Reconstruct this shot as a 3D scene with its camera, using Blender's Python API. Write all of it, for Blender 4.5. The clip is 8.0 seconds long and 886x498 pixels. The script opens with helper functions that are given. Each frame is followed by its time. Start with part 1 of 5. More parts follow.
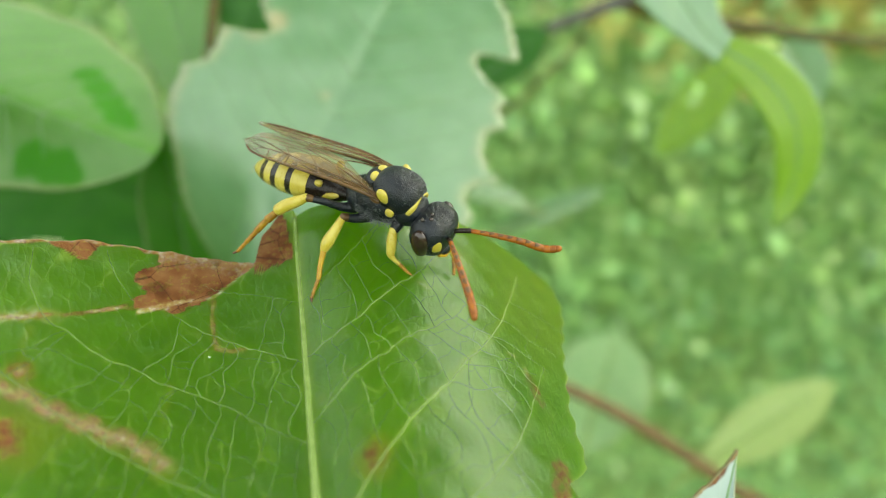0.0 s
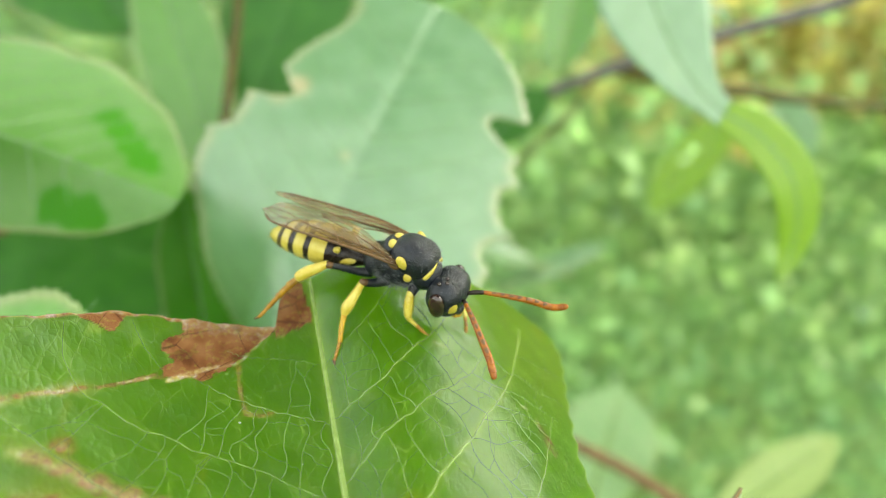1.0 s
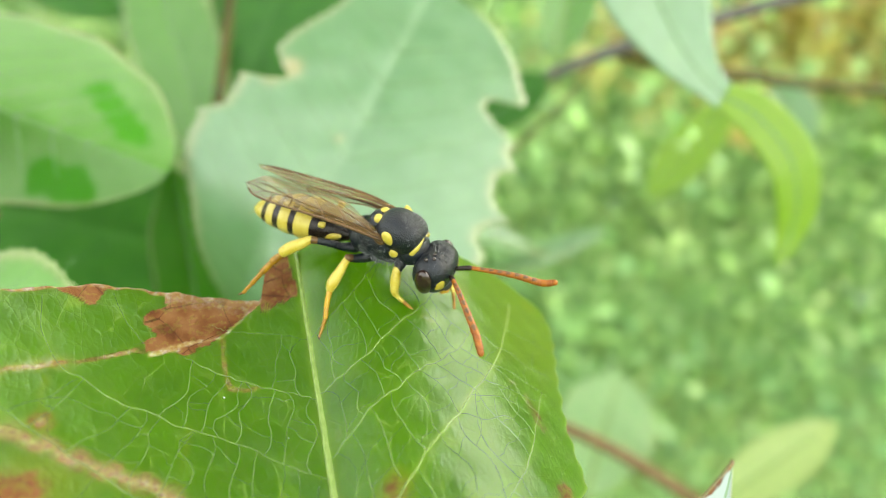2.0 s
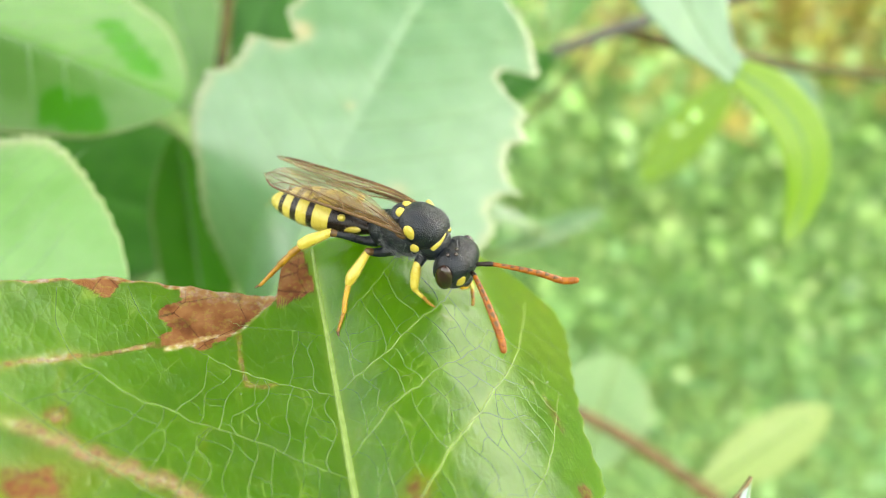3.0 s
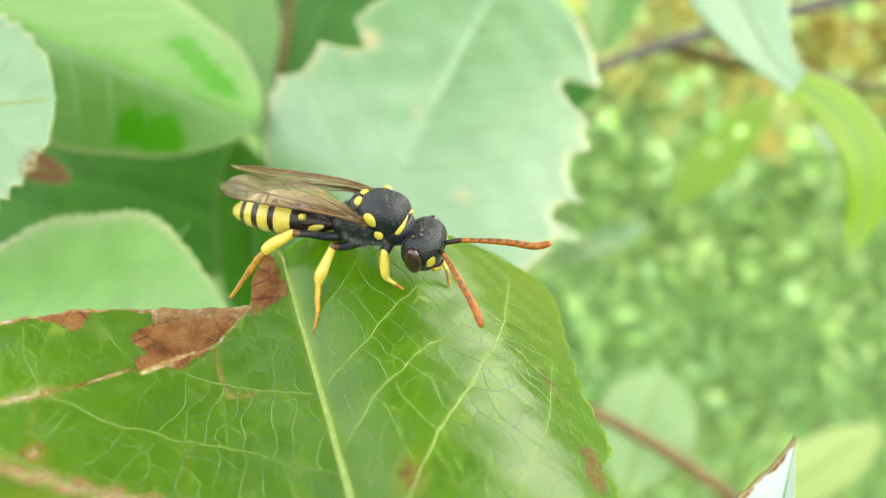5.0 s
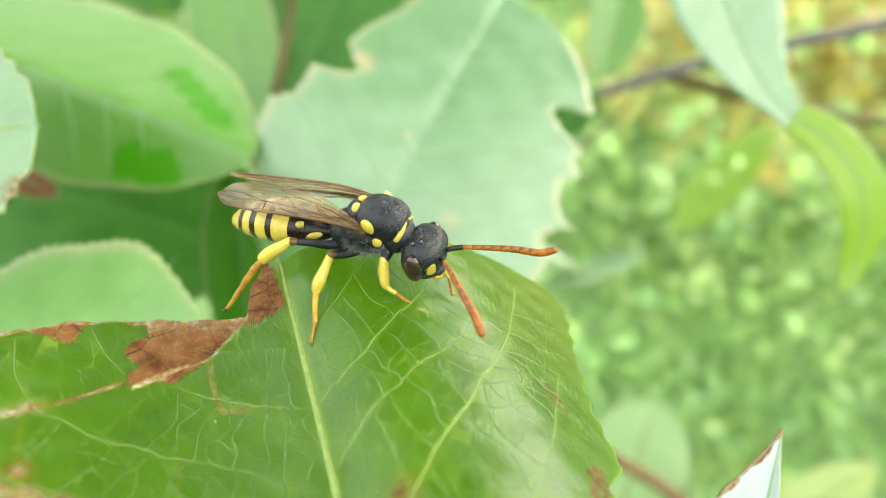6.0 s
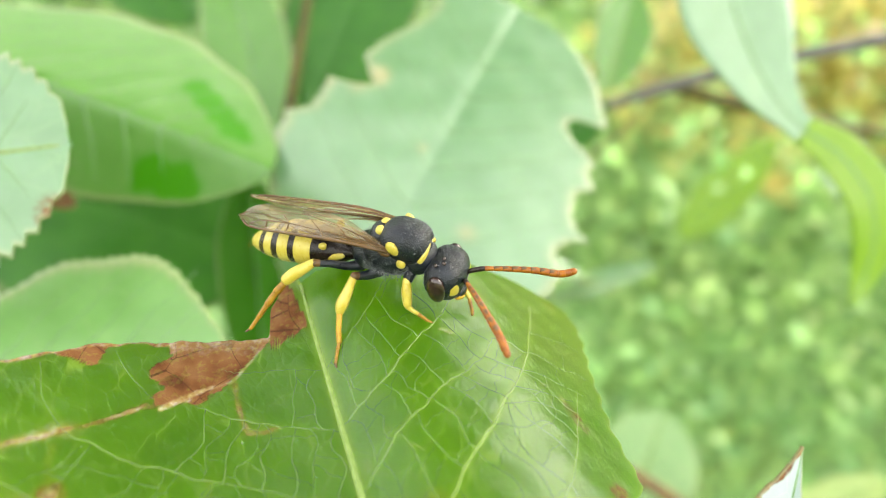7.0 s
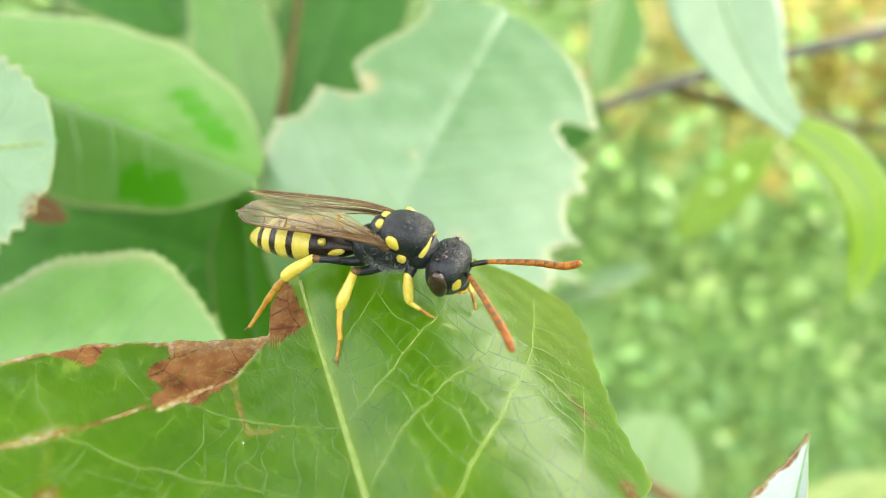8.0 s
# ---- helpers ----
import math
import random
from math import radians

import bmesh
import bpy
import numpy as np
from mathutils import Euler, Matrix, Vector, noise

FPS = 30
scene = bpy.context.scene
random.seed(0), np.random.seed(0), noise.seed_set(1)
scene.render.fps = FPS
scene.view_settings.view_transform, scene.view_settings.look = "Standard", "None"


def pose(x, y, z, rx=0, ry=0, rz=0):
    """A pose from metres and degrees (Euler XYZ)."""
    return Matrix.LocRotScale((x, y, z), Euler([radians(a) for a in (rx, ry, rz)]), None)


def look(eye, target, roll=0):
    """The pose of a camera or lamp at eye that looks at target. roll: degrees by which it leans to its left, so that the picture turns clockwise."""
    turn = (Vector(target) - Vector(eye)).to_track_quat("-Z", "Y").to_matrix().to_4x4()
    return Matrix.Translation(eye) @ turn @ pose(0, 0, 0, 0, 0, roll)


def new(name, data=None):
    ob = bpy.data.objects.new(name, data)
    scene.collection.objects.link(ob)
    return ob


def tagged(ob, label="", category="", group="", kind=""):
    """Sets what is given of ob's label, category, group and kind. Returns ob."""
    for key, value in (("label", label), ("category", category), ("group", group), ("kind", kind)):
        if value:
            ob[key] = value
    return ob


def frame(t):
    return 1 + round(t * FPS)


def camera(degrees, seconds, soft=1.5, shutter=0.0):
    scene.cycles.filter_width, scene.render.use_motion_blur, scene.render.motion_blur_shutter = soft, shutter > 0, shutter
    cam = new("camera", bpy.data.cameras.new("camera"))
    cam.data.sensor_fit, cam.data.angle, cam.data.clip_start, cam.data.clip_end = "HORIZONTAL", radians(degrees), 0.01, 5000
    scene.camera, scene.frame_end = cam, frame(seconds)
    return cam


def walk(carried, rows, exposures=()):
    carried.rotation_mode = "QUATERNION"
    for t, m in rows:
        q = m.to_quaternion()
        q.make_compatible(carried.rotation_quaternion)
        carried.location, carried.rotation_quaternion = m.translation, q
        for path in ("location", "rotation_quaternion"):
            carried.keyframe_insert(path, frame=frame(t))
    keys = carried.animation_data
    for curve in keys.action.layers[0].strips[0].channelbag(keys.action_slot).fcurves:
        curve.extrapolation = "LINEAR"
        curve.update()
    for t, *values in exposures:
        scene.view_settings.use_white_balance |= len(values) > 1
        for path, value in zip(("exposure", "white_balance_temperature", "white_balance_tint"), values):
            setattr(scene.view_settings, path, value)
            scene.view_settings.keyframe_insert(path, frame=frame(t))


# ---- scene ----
# All places below are in millimetres in a frame that looks along the view at the
# end of the shot: x to the right, y ahead, z up.  BASE sets that frame in the world.
MM = 0.001
BASE = pose(0, 0, 1.0, -20, 0, 0)

CAMERA = [
    (0, 8.207, -0.289, 2.019, -7.069, 2.253, -0.308),
    (0.5, 5.318, -2.166, 2.393, -4.230, 2.322, -0.974),
    (1, 5.569, -1.846, 2.314, -2.295, 2.162, -1.111),
    (1.5, 5.462, -1.038, 1.943, -2.521, 2.276, -1.205),
    (1.7, 5.936, -1.111, 1.917, -2.814, 2.341, -1.124),
    (2.8, 4.607, -0.628, 1.295, -4.564, 1.498, -2.155),
    (3, 3.401, -0.092, 0.451, -4.650, 1.233, -2.335),
    (3.5, 2.756, -0.465, 0.229, -4.744, 2.566, -1.736),
    (4, 0.310, -1.462, 1.309, -4.340, 2.002, -2.049),
    (4.2, -0.560, -1.359, 0.994, -4.328, 3.207, -2.541),
    (5.3, -1.005, -0.419, -1.140, -2.134, -0.372, -0.108),
    (5.5, -0.416, -0.077, -0.809, -1.621, -0.532, -0.304),
    (6, 0.573, 0.252, -0.489, -1.149, -1.062, -0.193),
    (6.5, 1.273, -0.164, 0.199, -0.663, -1.313, 0.429),
    (7, -0.838, -0.342, -0.167, -0.420, -1.243, -0.067),
    (7.5, -0.936, -0.096, -0.172, 0.076, 0.358, -0.348),
    (8, 0.000, 0.000, 0.000, 0.000, 0.000, 0.000),
]
SWAY = [
    (0, 6.110, 0.765, 2.275, -4.363, 12.400, -3.724),
    (0.5, 6.023, 1.103, 0.829, -2.215, 10.730, -0.746),
    (1, 6.038, 1.263, 0.610, -2.044, 11.148, -0.861),
    (1.5, 5.719, 2.270, 1.316, -2.779, 10.326, -0.332),
    (1.7, 6.095, 1.788, 0.933, -1.659, 11.251, -0.212),
    (2.8, 5.247, 1.300, -1.090, -0.088, 11.050, -0.851),
    (3, 4.915, 1.846, -1.093, -1.944, 11.290, -1.132),
    (3.2, 6.573, 1.431, -1.800, -0.553, 11.252, 0.006),
    (3.3, 8.286, 1.223, -1.299, 0.142, 11.234, 0.576),
    (3.4, 7.376, 1.016, -1.596, 0.838, 11.215, 1.145),
    (3.5, 6.353, 0.808, -2.149, 1.533, 11.196, 1.714),
    (3.6, 5.429, 1.066, -2.108, 0.812, 10.525, 1.648),
    (3.8, 5.205, 1.581, -1.571, -0.629, 9.182, 1.517),
    (4, 3.869, 2.096, -0.235, -2.070, 7.840, 1.385),
    (4.2, 2.543, 1.926, -0.152, -2.699, 8.453, 0.995),
    (5.3, -2.427, 0.489, -0.762, -0.835, -0.513, -0.027),
    (5.5, -2.672, 0.632, -0.176, -1.388, -0.441, -1.056),
    (6, -1.219, 0.357, -0.192, -0.364, -0.120, -1.224),
    (6.5, 0.054, 0.510, 0.256, -0.794, -0.169, 0.059),
    (7, -0.819, 0.317, -0.360, -0.654, -0.386, 0.085),
    (7.5, -0.844, 0.041, -0.071, -0.126, 0.106, -0.487),
    (8, -0.000, 0.000, 0.000, 0.000, 0.000, -0.000),
]
SWAY_UPPER = [
    (0, -1.766, 0.029, 4.538, -7.069, 2.253, -0.308),
    (0.5, -2.097, -2.100, 1.892, -4.230, 2.322, -0.974),
    (1, -2.274, -1.784, 0.361, -2.295, 2.162, -1.111),
    (1.5, -2.088, -0.945, 0.745, -2.521, 2.276, -1.205),
    (1.7, -2.269, -0.976, 1.717, -2.814, 2.341, -1.124),
    (2.8, -4.251, 0.055, 5.905, -4.564, 1.498, -2.155),
    (3, -4.176, 0.804, 7.821, -4.650, 1.233, -2.335),
    (3.5, -3.238, 0.270, 7.176, -4.744, 2.566, -1.736),
    (4, -2.621, -1.013, 5.952, -4.340, 2.002, -2.049),
    (4.2, -3.342, -0.831, 6.498, -4.328, 3.207, -2.541),
    (5.3, -0.494, -0.281, 2.608, -2.134, -0.372, -0.108),
    (5.5, -0.331, -0.009, 1.601, -1.621, -0.532, -0.304),
    (6, -0.002, 0.297, 1.642, -1.149, -1.062, -0.193),
    (6.5, 1.094, -0.157, 0.998, -0.663, -1.313, 0.429),
    (7, 0.429, -0.338, 0.664, -0.420, -1.243, -0.067),
    (7.5, -0.559, -0.099, 0.093, 0.076, 0.358, -0.348),
    (8, 0.000, 0.000, 0.000, 0.000, 0.000, 0.000),
]
SWAY_LOWER = [
    (0, 0.117, 0.050, 4.721, -7.064, -0.724, 0.061),
    (0.5, -1.599, -2.078, 2.276, -4.228, -1.667, -0.679),
    (1, -2.901, -1.744, 1.070, -2.295, -1.835, -0.951),
    (1.5, -3.183, -0.877, 1.803, -2.520, -1.720, -1.029),
    (1.7, -3.311, -0.900, 2.890, -2.813, -1.654, -0.928),
    (2.8, -6.853, 0.269, 7.425, -4.563, -0.496, -1.996),
    (3, -5.500, 1.070, 10.458, -4.650, 1.233, -2.335),
    (3.5, -2.597, 0.519, 10.378, -4.744, 2.566, -1.736),
    (4, -0.940, -0.894, 8.246, -4.340, 2.002, -2.049),
    (4.2, -1.844, -0.741, 8.485, -4.328, 3.207, -2.541),
    (5.3, -1.360, -0.362, 0.368, -2.134, -0.372, -0.108),
    (5.5, -0.985, -0.050, 0.049, -1.621, -0.532, -0.304),
    (6, -0.738, 0.274, 0.350, -1.149, -1.062, -0.193),
    (6.5, -0.228, -0.181, -0.268, -0.663, -1.313, 0.429),
    (7, -0.526, -0.345, -0.592, -0.420, -1.243, -0.067),
    (7.5, -0.806, -0.097, -0.087, 0.076, 0.358, -0.348),
    (8, 0.000, 0.000, 0.000, 0.000, 0.000, 0.000),
]
SWAY_OUTER = [
    (0, -3.435, 0.773, 10.539, -7.069, 2.253, -0.308),
    (0.5, -5.174, -1.539, 8.895, -4.230, 2.322, -0.974),
    (1, -5.379, -1.422, 8.003, -2.295, 2.162, -1.111),
    (1.5, -5.442, -0.541, 8.464, -2.521, 2.276, -1.205),
    (1.7, -4.926, -0.559, 9.259, -2.814, 2.341, -1.124),
    (2.8, -7.083, 0.556, 10.911, -4.564, 1.498, -2.155),
    (3, -6.272, 1.159, 11.181, -4.650, 1.233, -2.335),
    (3.5, -3.859, 0.575, 10.650, -4.744, 2.566, -1.736),
    (4, -0.881, -0.959, 7.425, -4.340, 2.002, -2.049),
    (4.2, -2.475, -0.875, 6.372, -4.328, 3.207, -2.541),
    (5.3, -0.610, -0.360, 0.485, -2.134, -0.372, -0.108),
    (5.5, -0.423, -0.054, 0.003, -1.621, -0.532, -0.304),
    (6, -0.788, 0.281, 0.703, -1.149, -1.062, -0.193),
    (6.5, 0.263, -0.174, -0.027, -0.663, -1.313, 0.429),
    (7, 0.181, -0.345, -0.348, -0.420, -1.243, -0.067),
    (7.5, -0.732, -0.097, -0.092, 0.076, 0.358, -0.348),
    (8, 0.000, 0.000, 0.000, 0.000, 0.000, 0.000),
]
SWAY_CURL = [
    (0, 3.970, -0.387, 1.208, -7.069, 2.253, -0.308),
    (0.5, 1.702, -2.238, 0.738, -4.230, 2.322, -0.974),
    (1, 1.480, -1.894, -0.715, -2.295, 2.162, -1.111),
    (1.5, 1.017, -1.035, 0.053, -2.521, 2.276, -1.205),
    (1.7, 1.501, -1.112, 0.294, -2.814, 2.341, -1.124),
    (2.8, 0.295, -0.604, -0.327, -4.564, 1.498, -2.155),
    (3, -0.038, -0.157, -1.994, -4.650, 1.233, -2.335),
    (3.5, 1.527, -0.515, -0.763, -4.744, 2.566, -1.736),
    (4, -1.155, -1.522, -0.114, -4.340, 2.002, -2.049),
    (4.2, -2.157, -1.404, -0.457, -4.328, 3.207, -2.541),
    (5.3, -1.927, -0.402, -0.720, -2.134, -0.372, -0.108),
    (5.5, -2.225, -0.054, -0.334, -1.621, -0.532, -0.304),
    (6, -1.006, 0.262, -0.256, -1.149, -1.062, -0.193),
    (6.5, -0.462, -0.179, -0.005, -0.663, -1.313, 0.429),
    (7, -1.182, -0.347, -0.929, -0.420, -1.243, -0.067),
    (7.5, -0.707, -0.097, -0.338, 0.076, 0.358, -0.348),
    (8, 0.000, 0.000, 0.000, 0.000, 0.000, 0.000),
]


def placed(row):
    """A pose of the millimetre frame, in the world."""
    x, y, z, rx, ry, rz = row
    return BASE @ pose(x * MM, y * MM, z * MM, rx, ry, rz)


# ---- camera ----
cam = camera(68.2, 8.0, soft=0.95)
cam.data.dof.use_dof = True
cam.data.dof.focus_distance = 0.0336
cam.data.dof.aperture_fstop = 24.0
EXPOSURES = [(0.0, 2.57, 7200, -5), (0.5, 2.81, 7200, -2), (1.0, 2.87, 7200, 0), (1.7, 2.92, 7200, 1), (2.8, 3.15, 7200, 5), (4.2, 3.16, 7200, 6), (5.3, 3.14, 7200, 6), (8.0, 3.14, 7200, 7)]
walk(cam, [(r[0], placed(r[1:]) @ pose(0, 0, 0, 90, 0, 0)) for r in CAMERA], EXPOSURES)

# ---- light: a bright overcast sky with a soft sun ----
world = bpy.data.worlds.new("overcast_sky")
scene.world = world
world.use_nodes = True
wn, wl = world.node_tree.nodes, world.node_tree.links
sky = wn.new("ShaderNodeTexSky")
sky.sky_type, sky.sun_disc = "NISHITA", False
SUN_EL, SUN_AZ = 40, 60
sky.sun_elevation, sky.sun_rotation = radians(SUN_EL), radians(SUN_AZ)
sky.air_density, sky.dust_density, sky.ozone_density = 1.0, 4.0, 0.6
grey = wn.new("ShaderNodeHueSaturation")   # cloud takes most of the blue out
grey.inputs["Saturation"].default_value = 0.45
wl.new(sky.outputs[0], grey.inputs["Color"])
even = wn.new("ShaderNodeGamma")   # and spreads the glow round the sun over the sky
even.inputs["Gamma"].default_value = 0.45
wl.new(grey.outputs[0], even.inputs["Color"])
wl.new(even.outputs[0], wn["Background"].inputs[0])
wn["Background"].inputs[1].default_value = 0.40
sun = new("sun", bpy.data.lights.new("sun", "SUN"))
sun.data.energy, sun.data.angle, sun.data.color = 0.30, radians(40), (1.0, 0.95, 0.86)
sun.matrix_world = look((0, 0, 0), (-math.sin(radians(SUN_AZ)) * math.cos(radians(SUN_EL)),
                                     -math.cos(radians(SUN_AZ)) * math.cos(radians(SUN_EL)), -math.sin(radians(SUN_EL))))


# ---- materials ----
def nodes_of(name):
    m = bpy.data.materials.new(name)
    m.use_nodes = True
    return m, m.node_tree.nodes, m.node_tree.links, m.node_tree.nodes["Principled BSDF"]


def noise_tex(n, l, scale, detail=4.0, vector=None):
    t = n.new("ShaderNodeTexNoise")
    t.inputs["Scale"].default_value, t.inputs["Detail"].default_value = scale, detail
    if vector is not None:
        l.new(vector, t.inputs["Vector"])
    return t.outputs["Fac"]


def ramp(n, l, fac, *stops):
    r = n.new("ShaderNodeValToRGB")
    while len(r.color_ramp.elements) < len(stops):
        r.color_ramp.elements.new(0.5)
    for e, (p, c) in zip(r.color_ramp.elements, stops):
        e.position, e.color = p, (*c, 1)
    l.new(fac, r.inputs[0])
    return r.outputs[0]


def mix(n, l, fac, a, b, kind="MIX"):
    m = n.new("ShaderNodeMix")
    m.data_type, m.blend_type = "RGBA", kind
    for sock, v in ((m.inputs[0], fac), (m.inputs[6], a), (m.inputs[7], b)):
        if isinstance(v, (int, float)):
            sock.default_value = v
        elif isinstance(v, tuple):
            sock.default_value = (*v, 1)
        else:
            l.new(v, sock)
    return m.outputs[2]


def maths(n, l, op, a, b=0.0):
    m = n.new("ShaderNodeMath")
    m.operation = op
    for sock, v in zip(m.inputs, (a, b)):
        if isinstance(v, (int, float)):
            sock.default_value = v
        else:
            l.new(v, sock)
    return m.outputs[0]


def bumped(n, l, bsdf, height, strength, distance):
    b = n.new("ShaderNodeBump")
    b.inputs["Strength"].default_value, b.inputs["Distance"].default_value = strength, distance
    l.new(height, b.inputs["Height"])
    l.new(b.outputs[0], bsdf.inputs["Normal"])
    return b.outputs[0]


def object_mm(n, l):
    """Object coordinates in millimetres."""
    c, v = n.new("ShaderNodeTexCoord"), n.new("ShaderNodeVectorMath")
    v.operation = "SCALE"
    v.inputs["Scale"].default_value = 1000
    l.new(c.outputs["Object"], v.inputs[0])
    return v.outputs[0]


def attribute(n, name):
    a = n.new("ShaderNodeAttribute")
    a.attribute_name = name
    return a.outputs["Fac"]


def leaf_material(name, dark, light, pale, glow, rough, net=1.4, through_it=0.35, coat=0.5, puff=0.0, relief=0.6):
    """Leaf tissue: mottled green with a net of fine veins, dead brown tissue where the blade says so."""
    m, n, l, b = nodes_of(name)
    v = object_mm(n, l)
    mottle = noise_tex(n, l, 0.35, 5, v)
    fine = noise_tex(n, l, 6.0, 3, v)
    green = ramp(n, l, mottle, (0.3, dark), (0.7, light))
    green = mix(n, l, maths(n, l, "MULTIPLY", fine, 0.25), green, light)
    warp = n.new("ShaderNodeTexNoise")
    warp.inputs["Scale"].default_value = 0.45
    l.new(v, warp.inputs["Vector"])
    bent = n.new("ShaderNodeVectorMath")
    bent.operation = "ADD"
    l.new(v, bent.inputs[0])
    soft_warp = n.new("ShaderNodeVectorMath")
    soft_warp.operation = "SCALE"
    soft_warp.inputs["Scale"].default_value = 0.4
    l.new(warp.outputs["Color"], soft_warp.inputs[0])
    l.new(soft_warp.outputs[0], bent.inputs[1])
    # cells drawn out between the side veins
    parts_of = n.new("ShaderNodeSeparateXYZ")
    l.new(bent.outputs[0], parts_of.inputs[0])
    slope = maths(n, l, "MULTIPLY", maths(n, l, "ABSOLUTE", parts_of.outputs[0]), 0.66)
    grid = n.new("ShaderNodeCombineXYZ")
    l.new(maths(n, l, "MULTIPLY", parts_of.outputs[0], 1.15), grid.inputs[0])
    l.new(maths(n, l, "MULTIPLY", maths(n, l, "SUBTRACT", parts_of.outputs[1], slope), 0.72), grid.inputs[1])
    l.new(parts_of.outputs[2], grid.inputs[2])
    lines = []
    for scale, width in ((net * 0.58, 0.030), (net * 1.4, 0.040)):
        vo = n.new("ShaderNodeTexVoronoi")
        vo.feature = "DISTANCE_TO_EDGE"
        vo.inputs["Scale"].default_value = scale
        l.new(grid.outputs[0], vo.inputs["Vector"])
        r = n.new("ShaderNodeMapRange")
        r.inputs["From Min"].default_value, r.inputs["From Max"].default_value = 0.0, width
        r.inputs["To Min"].default_value, r.inputs["To Max"].default_value = 1.0, 0.0
        l.new(vo.outputs["Distance"], r.inputs["Value"])
        lines.append(r.outputs[0])
        cells = vo.outputs["Distance"]
    veins = maths(n, l, "MAXIMUM", maths(n, l, "MULTIPLY", lines[0], 0.80), maths(n, l, "MULTIPLY", lines[1], 0.30))
    fade = n.new("ShaderNodeMapRange")
    fade.inputs["From Min"].default_value, fade.inputs["From Max"].default_value = 0.35, 0.62
    l.new(noise_tex(n, l, 0.55, 2, v), fade.inputs["Value"])
    veins = maths(n, l, "MULTIPLY", veins, maths(n, l, "ADD", maths(n, l, "MULTIPLY", fade.outputs[0], 0.7), 0.3))
    veins = maths(n, l, "MAXIMUM", veins, attribute(n, "vein"))
    colour = mix(n, l, maths(n, l, "MULTIPLY", veins, 0.75), green, pale)
    blight = attribute(n, "blight")
    # the edge of dead tissue is ragged, and faint marks break up
    broken = maths(n, l, "MULTIPLY", maths(n, l, "SUBTRACT", noise_tex(n, l, 2.6, 5, v), 0.5), maths(n, l, "MULTIPLY", blight, maths(n, l, "SUBTRACT", 1.15, blight)))
    blight = maths(n, l, "MINIMUM", maths(n, l, "MAXIMUM", maths(n, l, "ADD", blight, maths(n, l, "MULTIPLY", broken, 8.0)), 0.0), 1.0)
    brown = ramp(n, l, noise_tex(n, l, 0.9, 5, v), (0.30, (0.095, 0.032, 0.010)), (0.46, (0.180, 0.074, 0.023)), (0.70, (0.25, 0.125, 0.046)))
    cracks = n.new("ShaderNodeTexVoronoi")
    cracks.feature = "DISTANCE_TO_EDGE"
    cracks.inputs["Scale"].default_value = 0.42
    l.new(bent.outputs[0], cracks.inputs["Vector"])
    brown = mix(n, l, maths(n, l, "LESS_THAN", cracks.outputs["Distance"], 0.009), brown, (0.075, 0.028, 0.011))
    tan = ramp(n, l, noise_tex(n, l, 3.0, 4, v), (0.3, (0.25, 0.14, 0.030)), (0.5, (0.37, 0.27, 0.12)), (0.70, (0.60, 0.56, 0.47)))
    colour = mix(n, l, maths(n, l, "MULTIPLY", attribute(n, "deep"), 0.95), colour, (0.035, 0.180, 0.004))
    colour = mix(n, l, attribute(n, "halo"), colour, (0.115, 0.105, 0.004))
    colour = mix(n, l, blight, colour, brown)
    colour = mix(n, l, attribute(n, "tan"), colour, tan)
    colour = mix(n, l, attribute(n, "rim"), colour, (0.30, 0.30, 0.16))
    l.new(colour, b.inputs["Base Color"])
    l.new(maths(n, l, "ADD", maths(n, l, "MULTIPLY", fine, 0.18), maths(n, l, "ADD", maths(n, l, "MULTIPLY", blight, 0.2), rough - 0.09)), b.inputs["Roughness"])
    l.new(maths(n, l, "MULTIPLY", maths(n, l, "SUBTRACT", 1.0, maths(n, l, "MULTIPLY", maths(n, l, "MAXIMUM", blight, attribute(n, "deep")), 0.75)), coat), b.inputs["Specular IOR Level"])
    height = maths(n, l, "ADD", maths(n, l, "MULTIPLY", veins, -0.14), maths(n, l, "MULTIPLY", fine, 0.15))
    height = maths(n, l, "ADD", height, maths(n, l, "MULTIPLY", noise_tex(n, l, 1.1, 3, v), 0.45))
    if puff:   # the tissue swells between the finest veins
        height = maths(n, l, "ADD", height, maths(n, l, "MULTIPLY", maths(n, l, "MINIMUM", cells, 0.35), puff))
    normal = bumped(n, l, b, height, relief, 0.00014)
    t = n.new("ShaderNodeBsdfTranslucent")
    l.new(mix(n, l, blight, mix(n, l, maths(n, l, "MULTIPLY", veins, 0.4), glow, pale), (0.06, 0.02, 0.005)), t.inputs["Color"])
    l.new(normal, t.inputs["Normal"])
    s = n.new("ShaderNodeMixShader")
    s.inputs[0].default_value = through_it
    l.new(b.outputs[0], s.inputs[1])
    l.new(t.outputs[0], s.inputs[2])
    l.new(s.outputs[0], n["Material Output"].inputs["Surface"])
    return m


